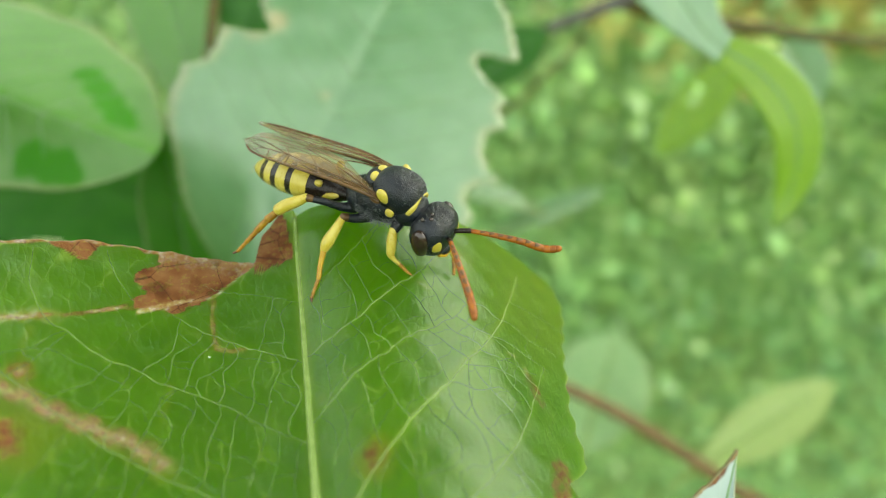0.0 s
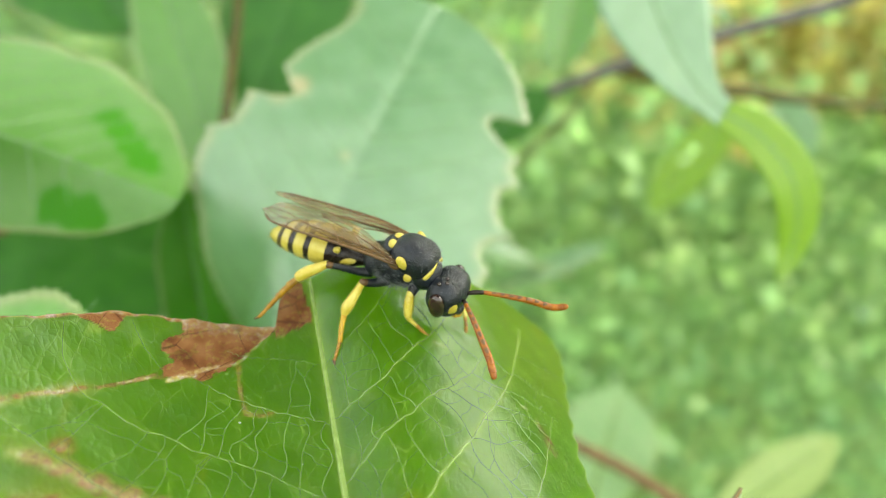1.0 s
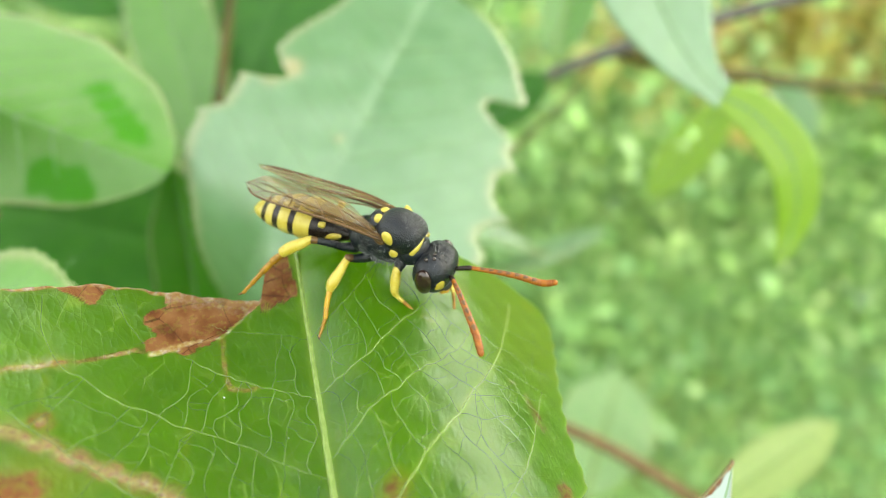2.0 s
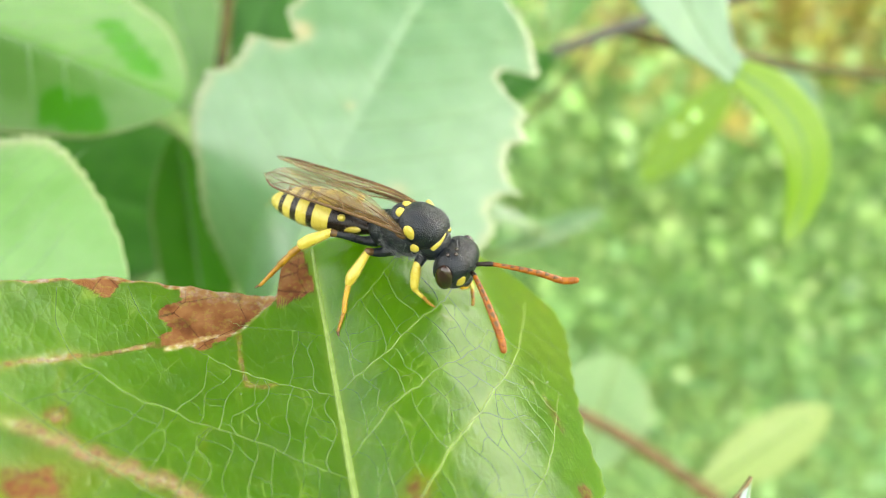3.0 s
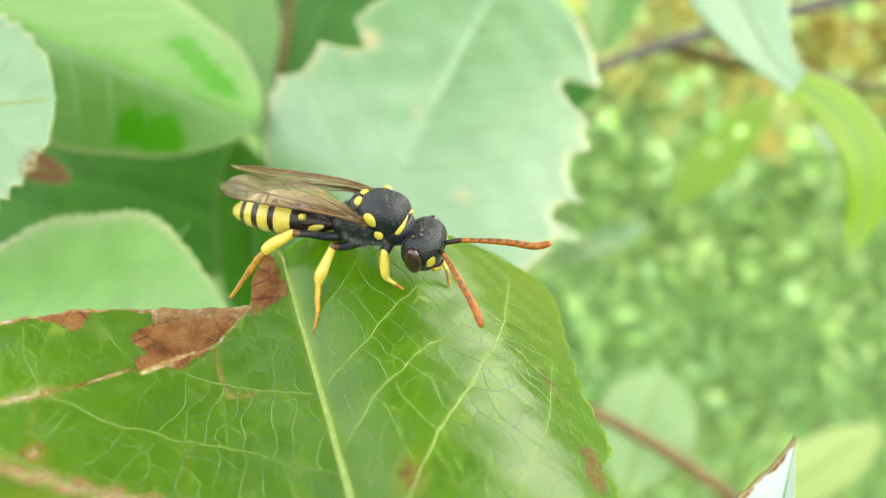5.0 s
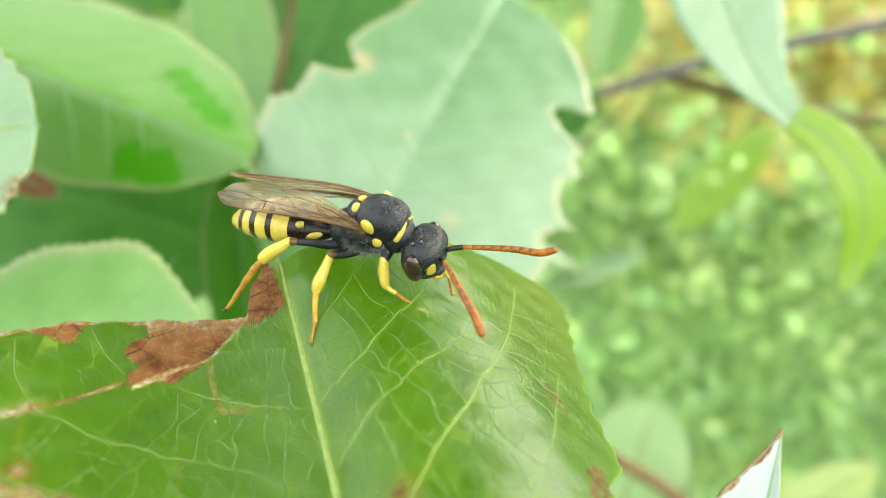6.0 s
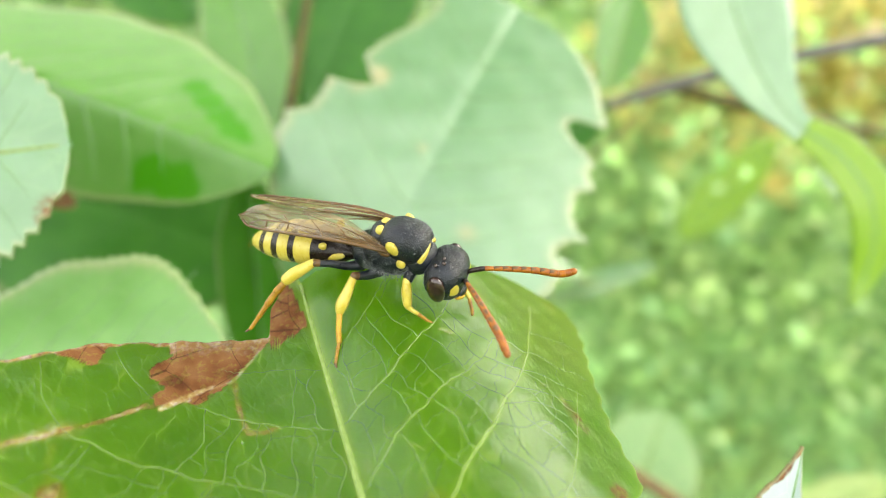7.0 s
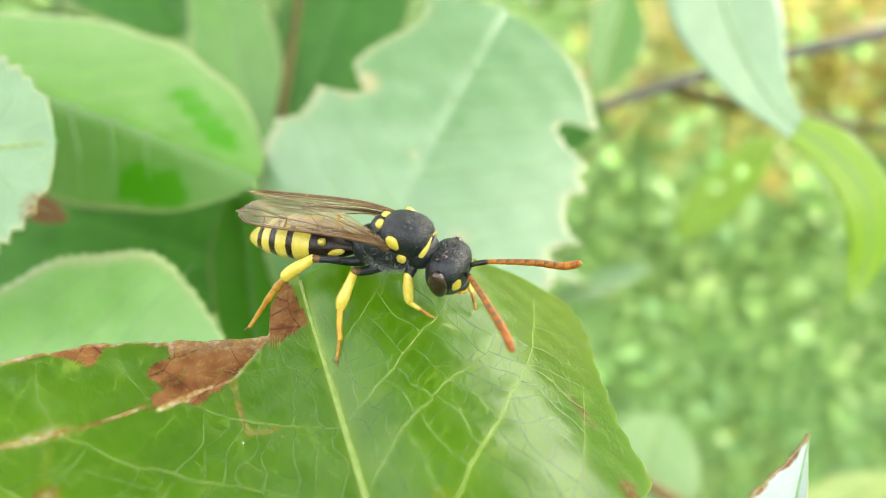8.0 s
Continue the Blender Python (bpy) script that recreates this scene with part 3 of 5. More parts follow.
def leaf_front():
    """The leaf on which the insect stands: torn and brown along one margin, arched on the other side."""
    ob = thing("leaf", axes((-4.2, 29.4, -8.7), (0.931, 0.202, 0.303), (-0.357, 0.674, 0.647)),
               "large glossy green leaf with torn brown dead margin and pale veins", "leaf", "leaves of the shrub")

    def height(s, q):
        a = np.abs(q)
        rise = np.interp(q, ARCH_Q, ARCH_Z)
        side = -0.18 * a + 0.03 * a * a
        z = np.where(q > 0, rise, side)
        z = z - 0.08 * np.exp(-(a / 0.6) ** 2)
        z = z - np.where(q > 0, 0.06, 0.015) * np.clip(s - 8.0, 0, 9) ** 2
        # pads of tissue between the side veins, and an uneven dead margin
        z = z + 0.02 * np.sin((s - 0.66 * a) * 1.75) * np.clip(a / 2, 0, 1)
        z = z + 0.03 * np.sin(s * 2.9 + q * 1.1) * np.sin(q * 1.7 - s * 0.6)
        return z

    def edge_left(q):
        a = np.abs(q)
        return np.interp(a, (0, 0.9, 1.9, 2.35, 3.2, 6.7, 10.4, 13.8, 17, 24), (11.6, 11.3, 9.8, 7.75, 8.05, 9.05, 9.6, 8.5, 7.0, 2.0)) + 0.05 * np.sin(a * 3.1) + 0.03 * np.sin(a * 7.7)

    def edge_right(q):
        return np.interp(q, (0, 1.0, 3.2, 6, 9, 12, 14.5, 16.2), (11.6, 11.4, 10.6, 10.2, 10.0, 9.8, 8.6, 6.6))

    def reach(q):
        return np.where(q < 0, edge_left(q), edge_right(q))

    def left(s):
        return np.interp(s, (-34, -30, -22, -12, 0, 10), (0.3, 4.0, 11.5, 17.0, 18.5, 18.5)) + 0 * s

    def right(s):
        w = np.interp(s, (-34, -30, -22, -12, -7.3, -6.4, -5.8, -5.3, -4, -1.6, 2.2, 5.9, 8.5, 12), (0.3, 3.2, 8.8, 11.4, 11.7, 11.5, 12.3, 13.0, 13.1, 13.35, 14.5, 15.9, 16.0, 15.0))
        return w + 0.10 * np.sin(s * 4.1) * np.clip((s + 30) / 10, 0, 1)

    def within(s, q, cs, cq, rs, rq, turn=0.0, soft=0.25):
        c, w = math.cos(radians(turn)), math.sin(radians(turn))
        a, b = (s - cs) * c + (q - cq) * w, -(s - cs) * w + (q - cq) * c
        d = np.sqrt((a / rs) ** 2 + (b / rq) ** 2)
        d = d + 0.10 * np.sin(s * 3.3 + q * 2.1) + 0.07 * np.sin(s * 7.1 - q * 5.3)
        return np.clip((1 - d) / soft + 0.5, 0, 1)

    def along(s, q, pts, width, soft=0.10):
        best = np.full(s.shape, 1e9)
        for (s1, q1), (s2, q2) in zip(pts[:-1], pts[1:]):
            ds, dq = s2 - s1, q2 - q1
            t = np.clip(((s - s1) * ds + (q - q1) * dq) / (ds * ds + dq * dq), 0, 1)
            best = np.minimum(best, np.hypot(s - s1 - t * ds, q - q1 - t * dq))
        best = best + 0.55 * width * (0.30 * np.sin(1.7 * s + 1.3 * q) + 0.28 * np.sin(4.1 * s - 2.9 * q + 1) + 0.22 * np.sin(7.9 * q + 5.1 * s))
        return np.clip((width - best) / soft, 0, 1)

    def marks(s, q):
        lim = np.where(q < 0, edge_left(q), 99)
        a = np.abs(q)
        strip = np.clip((s - lim + 0.20 + 0.10 * np.sin(q * 2.3)) / 0.12, 0, 1) * (q < -2.2) * (q > -18)
        patch = (s > np.interp(a, (2.3, 4.5, 5.2, 6.4, 8.2, 8.5), (7.6, 5.9, 5.3, 5.1, 5.2, 9.5))) * (a > 2.4) * (a < 8.5)
        patch = patch * (a < np.interp(s, (5, 5.6, 6.3, 7.1, 7.6, 8.0, 8.6, 9.3), (8.2, 8.3, 7.6, 8.5, 8.3, 7.4, 7.2, 7.8)) + 0.12 * np.sin(s * 9)) * (q < 0)
        small = (s > np.interp(a, (9.9, 10.5, 11.4, 12.4), (9.6, 8.0, 8.5, 9.1))) * (a > 9.9) * (a < 12.4) * (q < 0)
        tip = (q < -0.22 - 0.12 * np.clip(s - 8, 0, 4)) * (q > -3) * (s > 7.15 + 0.25 * (q + 2) + 0.1 * np.sin(q * 8)) * (a < 2.4)
        low = within(s, q, -1.9, -12.4, 0.8, 1.0, 0, 0.6) * 0.8
        spot = within(s, q, -5.1, 2.6, 0.55, 0.5, 0, 0.7) * 0.45
        corner = within(s, q, -6.6, 10.9, 1.4, 0.55, 20) * 0.5
        corner2 = within(s, q, -1.4, 11.2, 1.0, 0.30, -10) * 0.3
        blight = np.maximum.reduce([strip * 0.9, patch * 1.0, small * 1.0, tip * 1.0, low, spot, corner, corner2])
        scar = along(s, q, ((3.0, -15.2), (3.85, -13.4), (4.4, -11.5), (4.75, -10.2), (5.25, -8.6), (5.2, -7.4), (5.15, -5.6)), 0.17) * 0.45
        blight = np.maximum.reduce([blight, scar, along(s, q, ((0.6, -13.0), (0.1, -11.8), (-0.7, -10.5), (-1.5, -8.9), (-2.1, -7.6), (-3.0, -6.5)), 0.50, 0.5) * 0.75, within(s, q, 1.25, -11.95, 0.40, 0.36, 0, 0.8) * 0.7, along(s, q, ((5.5, -4.5), (4.76, -4.49), (3.74, -4.47), (2.52, -4.24), (2.23, -3.5), (2.23, -2.91)), 0.14) * 0.35, within(s, q, 5.1, -6.3, 0.28, 0.45)])
        dash = np.clip(0.35 + 1.2 * np.sin(a * 2.1 + 0.4) + 0.5 * np.sin(a * 5.3), 0, 1)
        tear = dash * along(s, q, ((3.0, -15.2), (3.85, -13.4), (4.4, -11.5), (4.75, -10.2), (5.25, -8.6), (5.2, -7.4), (5.15, -6.6)), 0.08)
        thick = np.maximum(along(s, q, ((5.0, -7.9), (5.25, -7.2), (5.5, -6.4), (5.62, -5.6)), 0.17), along(s, q, ((5.42, -6.45), (5.75, -4.5), (6.65, -3.42), (7.5, -2.6)), 0.09) * 0.8)
        mine = along(s, q, ((5.5, -4.5), (4.76, -4.49), (3.74, -4.47), (2.52, -4.24), (2.23, -3.5), (2.23, -2.91)), 0.12) * 0.2
        yellowed_and_lit = np.maximum.reduce([along(s, q, ((1.0, -13.6), (0.1, -11.8), (-0.7, -10.5), (-1.5, -8.9), (-2.1, -7.6), (-3.4, -6.2)), 0.75, 0.8) * 0.6,
                                      along(s, q, ((5.5, -4.5), (4.76, -4.49), (3.74, -4.47), (2.52, -4.24), (2.23, -3.5), (2.23, -2.91)), 0.20, 0.15) * 0.75,
                                      along(s, q, ((2.9, -15.4), (3.85, -13.4), (4.4, -11.5), (4.75, -10.2)), 0.30, 0.4) * 0.5,
                                      along(s, q, ((3.6, -12.0), (2.4, -12.1), (1.3, -11.95)), 0.22, 0.2) * 0.45, along(s, q, ((0.6, -6.2), (-0.9, -6.4), (-2.4, -6.9)), 0.20, 0.3) * 0.45,
                                      within(s, q, -1.9, -12.2, 1.5, 1.9, 0, 0.8) * 0.55, within(s, q, 1.25, -11.95, 0.55, 0.5, 0, 0.7) * 0.6, within(s, q, -5.1, 2.6, 0.95, 0.85, 0, 0.7) * 0.6,
                                      # the last term tints the part beyond the crest, painting light that comes through
                                      within(s, q, 7.9, 14.6, 0.8, 0.5, 0, 0.8) * 0.6, within(s, q, 6.5, 9.2, 0.7, 0.6, 0, 0.8) * 0.4, np.clip((q - 8.0) / 4, 0, 1) * np.clip((s + 1) / 4, 0, 1) * 0.28])
        streak = along(s, q, ((0.9, -13.6), (0.1, -11.8), (-0.7, -10.5), (-1.5, -8.9), (-2.1, -7.6), (-3.2, -6.3)), 0.20, 0.3) * 0.5
        freckle = np.maximum.reduce([within(s, q, 1.25, -11.95, 0.22, 0.18, 0, 0.8) * 0.5, within(s, q, 4.0, 6.4, 0.10, 0.5, 30), within(s, q, 0.4, 10.4, 0.10, 0.30, 10), within(s, q, -0.4, 11.0, 0.28, 0.12), within(s, q, -1.6, 0.6, 0.35, 0.2) * 0.3]) * 0.45
        halo = along(s, q, ((3.0, -15.2), (3.85, -13.4), (4.4, -11.5)), 0.5, 0.6) * 0.35
        top_rim = np.clip((s - lim + 1.1) / 1.0, 0, 1) * (q < -2.3) * (a < 8.6) * 0.45
        tan = np.maximum.reduce([tear, thick, mine, streak, freckle, halo, strip * 0.55, top_rim * patch])
        vein = 0 * s
        for radius, *way in FRONT_VEINS:
            w = smooth_path(way, 3)
            far = np.full(s.shape, 9.0)
            for p0, p1 in zip(w[:-1], w[1:]):
                d = p1 - p0
                t = np.clip(((s - p0[0]) * d[0] + (q - p0[1]) * d[1]) / (d @ d), 0, 1)
                far = np.minimum(far, np.hypot(s - p0[0] - t * d[0], q - p0[1] - t * d[1]))
            vein = np.maximum(vein, np.exp(-(far / (0.07 + radius)) ** 2) * min(0.7, 10 * radius) * (1.0 if way[-1][1] > 0 else 0.6))
        vein = np.maximum(vein, np.exp(-(a / 0.28) ** 2))
        return dict(halo=yellowed_and_lit, blight=blight, tan=tan, vein=vein * (1 - np.minimum(1, blight)), rim=np.maximum(0.3 * (q > right(s) - 0.12), along(s, q, ((0.9, -13.6), (0.1, -11.8), (-0.7, -10.5), (-1.5, -8.9), (-2.1, -7.6), (-3.2, -6.3)), 0.55, 0.6) * 0.28))

    blade(ob, -34, 11, left, right, height, GREEN, ns=420, nq=300, marks=marks, thick=0.24, reach=reach)
    y = np.linspace(-48, 10.8, 90)
    z = np.where(y < -34, height(np.full_like(y, -34.0), 0 * y) - 0.012 * (y + 34) ** 2, height(np.maximum(y, -34), 0 * y)) + 0.05
    part("midrib", tube(np.stack((0 * y, y, z), -1), np.interp(y, (-48, -34, -8, 0, 11), (1.0, 0.8, 0.22, 0.155, 0.075)), 10, flat=0.24), VEIN, ob, "pale green raised midrib")
    for radius, *way in FRONT_VEINS:
        w = smooth_path(way, 8)
        u = np.linspace(0, 1, len(w))
        w[1:, 0] += 0.045 * np.sin(u[1:] * 47 + radius * 900) + 0.03 * np.sin(u[1:] * 83)
        radius = radius * (0.72 if way[-1][1] > 0 else 0.62)
        lift = height(w[:, 0], w[:, 1]) + 0.02
        part("side_vein", tube(np.stack((w[:, 1], w[:, 0], lift), -1), radius * (0.5 + 0.4 * np.sin(math.pi * u) - 0.15 * u), 6, flat=0.25), VEIN if radius > 0.04 else VEIN_PALE, ob)
    # cross veins, strung between neighbouring side veins, with forks
    rng = np.random.RandomState(12)
    bars = []

    def strand(a, b, r):
        n = 9
        u = np.linspace(0, 1, n)[:, None]
        w = a + (b - a) * u
        side = np.array((-(b - a)[1], (b - a)[0]))
        w = w + side * (rng.normal() * 0.07 * np.sin(math.pi * u) + rng.normal() * 0.03 * np.sin(2 * math.pi * u) + rng.normal() * 0.03 * np.sin(3 * math.pi * u))
        w[1:-1] += rng.normal(size=(n - 2, 2)) * 0.022
        bars.append(tube(np.stack((w[:, 1], w[:, 0], height(w[:, 0], w[:, 1]) + 0.004), -1), r * np.linspace(1, 0.7, n), 5, flat=0.2))
        return w
    def sound(w):
        """Whether a strand lies in living tissue."""
        a = -w[:, 1]
        dead = (w[:, 1] < 0) & ((w[:, 0] > edge_left(w[:, 1]) - 0.5) | ((w[:, 0] > 4.9) & (a > 2.0)))
        return not dead.any()

    for side in (1, -1):
        ways = [smooth_path([(p[0], side * p[1]) for p in w], 6) for _, *w in FRONT_VEINS if w[-1][1] * side > 0 and w[0][1] == 0]
        ways.sort(key=lambda w: w[0][0])
        flip = np.array((1, side))
        for lower, upper in zip(ways[:-1], ways[1:]):
            q = 0.9
            last = None
            while q < min(lower[-1, 1], upper[-1, 1] + 2.0):
                a = np.array([np.interp(q, lower[:, 1], lower[:, c]) for c in (0, 1)])
                k = min(max(q * rng.uniform(0.8, 0.95) - 0.4, 0.3), upper[-1, 1])
                b = np.array([np.interp(k, upper[:, 1], upper[:, c]) for c in (0, 1)])
                if np.hypot(*(b - a)) > 5.5:
                    b = a + (b - a) * rng.uniform(0.45, 0.7)
                q += rng.uniform(0.75, 1.35)
                if not sound(np.array((a * flip, (a + b) / 2 * flip, b * flip))):
                    last = None
                    continue
                w = strand(a * flip, b * flip, rng.uniform(0.020, 0.031))
                # rungs between neighbouring strands close the meshes
                if last is not None:
                    for at in (rng.uniform(1, 4), rng.uniform(4.5, 7.5)):
                        i = int(at)
                        strand(last[i], w[min(8, max(0, i + rng.randint(-1, 2)))], rng.uniform(0.012, 0.019))
                last = w
    # beyond the big vein the net runs out towards the rim
    outer = smooth_path(FRONT_VEINS[2][1:], 6)
    for q in np.arange(6.5, 12.4, 1.0):
        a = np.array([np.interp(q, outer[:, 1], outer[:, c]) for c in (0, 1)])
        w = strand(a, a + np.array((-0.9 + rng.uniform(-0.4, 0.4), min(13.0 - q * 0.75, 3.2))), 0.024)
        strand(w[5], w[5] + np.array((rng.uniform(0.8, 1.5), rng.uniform(0.2, 0.7))), 0.016)
    net = part("vein_net", joined(*bars), VEIN_FINE, ob, "net of fine pale veins")
    tagged(net, kind="stuff")
    return ob


# side veins of the front leaf: radius, then (along the midrib, across it)
FRONT_VEINS = (
    (0.050, (0.9, 0.0), (1.3, 1.0), (2.1, 2.75), (3.7, 4.7), (4.7, 6.1), (5.85, 7.15), (7.4, 8.2)),
    (0.052, (-2.6, 0.0), (-1.85, 1.15), (-0.7, 2.6), (-0.2, 3.75), (0.7, 5.05), (1.25, 6.35), (2.3, 7.85), (3.4, 8.7)),
    (0.075, (-8.0, 0.0), (-6.6, 1.6), (-4.65, 3.45), (-3.15, 4.95), (-2.0, 6.35), (-0.45, 7.8), (1.4, 9.6), (4.3, 11.4), (7.15, 12.85)),
    (0.030, (4.4, 0.0), (6.0, 2.45), (8.0, 4.3), (9.2, 5.3)),
    (0.045, (-12.0, 0.0), (-9.4, 3.5), (-7.0, 6.8), (-4.6, 9.3), (-2.0, 11.0), (0.4, 12.4)),
    (0.050, (-17.0, 0.0), (-14.0, 4.0), (-11.0, 8.0), (-8.5, 10.6)),
    (0.045, (0.75, 0.0), (1.45, -1.25), (2.5, -3.2), (3.7, -5.1), (4.75, -6.4)),
    (0.022, (4.4, 0.0), (5.4, -2.05), (6.05, -4.1), (6.6, -5.0)),
    (0.042, (-3.6, 0.0), (-2.0, -2.2), (-0.35, -4.45), (0.65, -6.45), (1.65, -7.9), (2.35, -9.35), (3.35, -10.4), (4.25, -11.55), (6.2, -12.4), (8.3, -12.6)),
    (0.045, (-8.0, 0.0), (-5.2, -4.0), (-2.7, -8.0), (-0.2, -11.0), (1.8, -13.3), (3.4, -15.2)),
    (0.050, (-13.0, 0.0), (-10.0, -4.5), (-7.0, -9.0), (-4.0, -13.0)),
    (0.026, (5.6, -8.2), (7.2, -9.1), (8.9, -9.7)),
)


# ---- the insect ----
def wing(parent, name, lead, trail, veins, label):
    """A wing between its leading and its trailing edge, a thin crinkled membrane with raised veins."""
    a, b = smooth_path(lead, 6), smooth_path(trail, 6)
    k = 14
    grid = np.array([[p + (q - p) * (j / (k - 1)) for j in range(k)] for p, q in zip(a, b)])
    n = len(a)
    j = np.linspace(0, 1, k)[None, :]
    i = np.linspace(0, 1, n)[:, None]
    grid[:, :, 2] += 0.05 * np.sin(j * 9 + i * 5) * j * (1 - j) * 4 + 0.04 * np.sin(i * 14 + j * 4)
    # a ragged outer margin
    grid[-1, :, 0] += 0.14 * np.sin(np.arange(k) * 2.2) + 0.09 * np.sin(np.arange(k) * 5.1)
    idx = np.arange(n * k).reshape(n, k)
    faces = np.stack((idx[:-1, :-1], idx[:-1, 1:], idx[1:, 1:], idx[1:, :-1]), -1).reshape(-1, 4)
    ob = part(name, (grid.reshape(-1, 3), faces), WING, parent, label)

    def on(u, v):
        x, y = u * (n - 1), v * (k - 1)
        i0, j0 = min(int(x), n - 2), min(int(y), k - 2)
        fx, fy = x - i0, y - j0
        return (grid[i0, j0] * (1 - fx) * (1 - fy) + grid[i0 + 1, j0] * fx * (1 - fy) + grid[i0, j0 + 1] * (1 - fx) * fy + grid[i0 + 1, j0 + 1] * fx * fy)

    for r, *uv in veins:
        pts = smooth_path([on(u, v) for u, v in uv], 5)
        part("wing_vein", tube(pts, np.linspace(r, r * 0.6, len(pts)) * 1.6, 6), WING_VEIN, ob)
    return ob


def leg(parent, name, joints, colours, label=""):
    """A leg in segments: each (points with radius, material)."""
    first = None
    for seg, pts in joints:
        if seg == "tarsus":
            # four little beads, each wider at its far end
            path = smooth_path(pts, 8)
            cuts = np.linspace(0, len(path) - 1, 5).astype(int)
            for a, b in zip(cuts[:-1], cuts[1:]):
                piece = path[a:b + 1].copy()
                piece[:, 3] *= np.linspace(0.78, 1.06, len(piece))
                part("tarsus_segment", limb(piece, 1, 10), colours[seg], first)
            continue
        ob = part(seg, limb(pts, 5, 10), colours[seg], parent if first is None else first)
        if first is None:
            ob.name = name
            tagged(ob, label)
            first = ob
    return first

def insect():
    """A wasp-like bee; x is ahead, y to its left, z up, from the middle of its thorax."""
    ob = thing("cuckoo_bee", axes((-1.68, 32.6, 0.6), (0.9303, -0.3301, -0.1600), (0.3536, 0.6909, 0.6306)),
               "black and yellow wasp-like cuckoo bee standing on a leaf", "insect")

    def boxy(v):
        v = np.sign(v) * np.abs(v) ** 0.80
        return v

    # thorax: scutum, collar, flank and rear
    thorax = part("thorax", joined(egg((-0.95, 0, -0.65), (1.80, 1.28, 1.30)), egg((0.55, 0, -0.70), (0.95, 1.05, 0.95)),
                                   egg((-2.35, 0, -0.95), (0.95, 1.02, 1.08))), BLACK, ob, "pitted black thorax")
    part("scutum", egg((-0.08, 0, 0.16), (1.36, 1.18, 1.06), (0, 10, 0), 36, 26, boxy), BLACK, thorax)
    part("scutellum", egg((-1.45, 0, 0.42), (0.55, 0.80, 0.55), (0, -14, 0)), BLACK, thorax)
    for side in (-1, 1):
        part("tegula", egg((-0.31, side * 1.13, 0.44), (0.29, 0.24, 0.50), (side * -12, -24, side * -8), 20, 14), YELLOW, thorax, "yellow wing-base plate")
        part("collar_patch", limb(((1.22, side * 0.10, 0.30, 0.07), (1.20, side * 0.36, 0.18, 0.12), (1.06, side * 0.62, -0.08, 0.19), (0.90, side * 0.80, -0.36, 0.16)), 5, 12), YELLOW, thorax, "yellow collar stripe")
        part("flank_patch", egg((0.0, side * 1.14, -0.48), (0.25, 0.13, 0.26), (side * 8, 0, side * -10), 18, 12), YELLOW, thorax, "yellow flank spot")
        part("scutellum_patch", egg((-1.30, side * 0.36, 0.86), (0.26, 0.27, 0.20), (side * -26, -18, 0), 18, 12), YELLOW, thorax, "yellow spot on the back")
        part("wing_root", egg((-0.85, side * 1.12, 0.12), (0.42, 0.22, 0.22), (0, 0, side * 20), 14, 10), WING_VEIN, thorax, "brown wing root")

    # head, bent a little down
    def skull(v):
        v = np.sign(v) * np.abs(v) ** 0.74 * 0.97
        v[:, 0] *= np.where(v[:, 0] < 0, 0.92, 1.0)
        v[:, 1] *= 1 - 0.14 * np.clip(-v[:, 2], 0, 1)
        v[:, 2] *= 1 - 0.08 * (np.abs(v[:, 1]) < 0.25) * (v[:, 2] > 0.5)
        return v
    head = part("head", joined(egg((1.90, 0.03, -1.60), (1.12, 1.48, 1.28), (0, 10, 0), 36, 26, skull), egg((2.45, 0, -2.45), (0.52, 0.70, 0.46), (0, 30, 0))), BLACK, ob, "pitted black head")
    part("neck", limb(((0.9, 0, -0.75, 0.50), (1.4, 0, -1.05, 0.48)), 3), BLACK, head)
    for side in (-1, 1):
        part("compound_eye", egg((1.84, side * 1.22, -1.66), (0.54, 0.42, 0.96), (side * -8, 12, side * 18), 26, 20), EYE, head, "dark brown shiny compound eye")
        part("face_patch", egg((2.64, side * 1.00, -1.68), (0.16, 0.32, 0.40), (0, 6, side * 50), 18, 12, boxy), YELLOW, head, "pale yellow face spot")
        part("jaw", limb(((2.62, side * 0.50, -2.62, 0.18), (2.78, side * 0.22, -2.82, 0.12), (2.78, side * 0.02, -2.88, 0.06)), 4), AMBER, head)
        part("antenna_socket", egg((2.92, side * 0.30, -1.58), (0.13, 0.15, 0.15), None, 14, 10), BLACK_SMOOTH, head)
    for x, y, z in ((1.79, -0.86, -0.38), (2.13, -0.58, -0.40), (2.01, -0.26, -0.38)):
        part("ocellus", egg((x, y, z), (0.105, 0.105, 0.09), None, 12, 8), EYE, head)

    # antennae: dark scape, then ringed orange segments
    for scape, run in ((((2.95, -0.30, -1.56, 0.11), (3.12, -0.46, -1.42, 0.13), (3.30, -0.66, -1.28, 0.13)),
                        ((3.36, -0.74, -1.28), (4.05, -1.50, -1.22), (4.95, -2.42, -1.38), (5.85, -3.28, -1.76), (6.44, -3.94, -2.24))),
                       (((2.95, 0.30, -1.52, 0.11), (3.25, 0.42, -1.42, 0.13), (3.74, 0.62, -1.36, 0.14)),
                        ((3.80, 0.64, -1.36), (5.0, 1.10, -1.50), (6.2, 1.55, -1.70), (7.4, 1.95, -1.98), (8.20, 2.28, -1.84)))):
        ant = part("antenna", limb(scape, 5, 10), BLACK_SMOOTH, head, "antenna with black base and ringed orange whip")
        path = smooth_path(run, 22)
        step = len(path) // 11
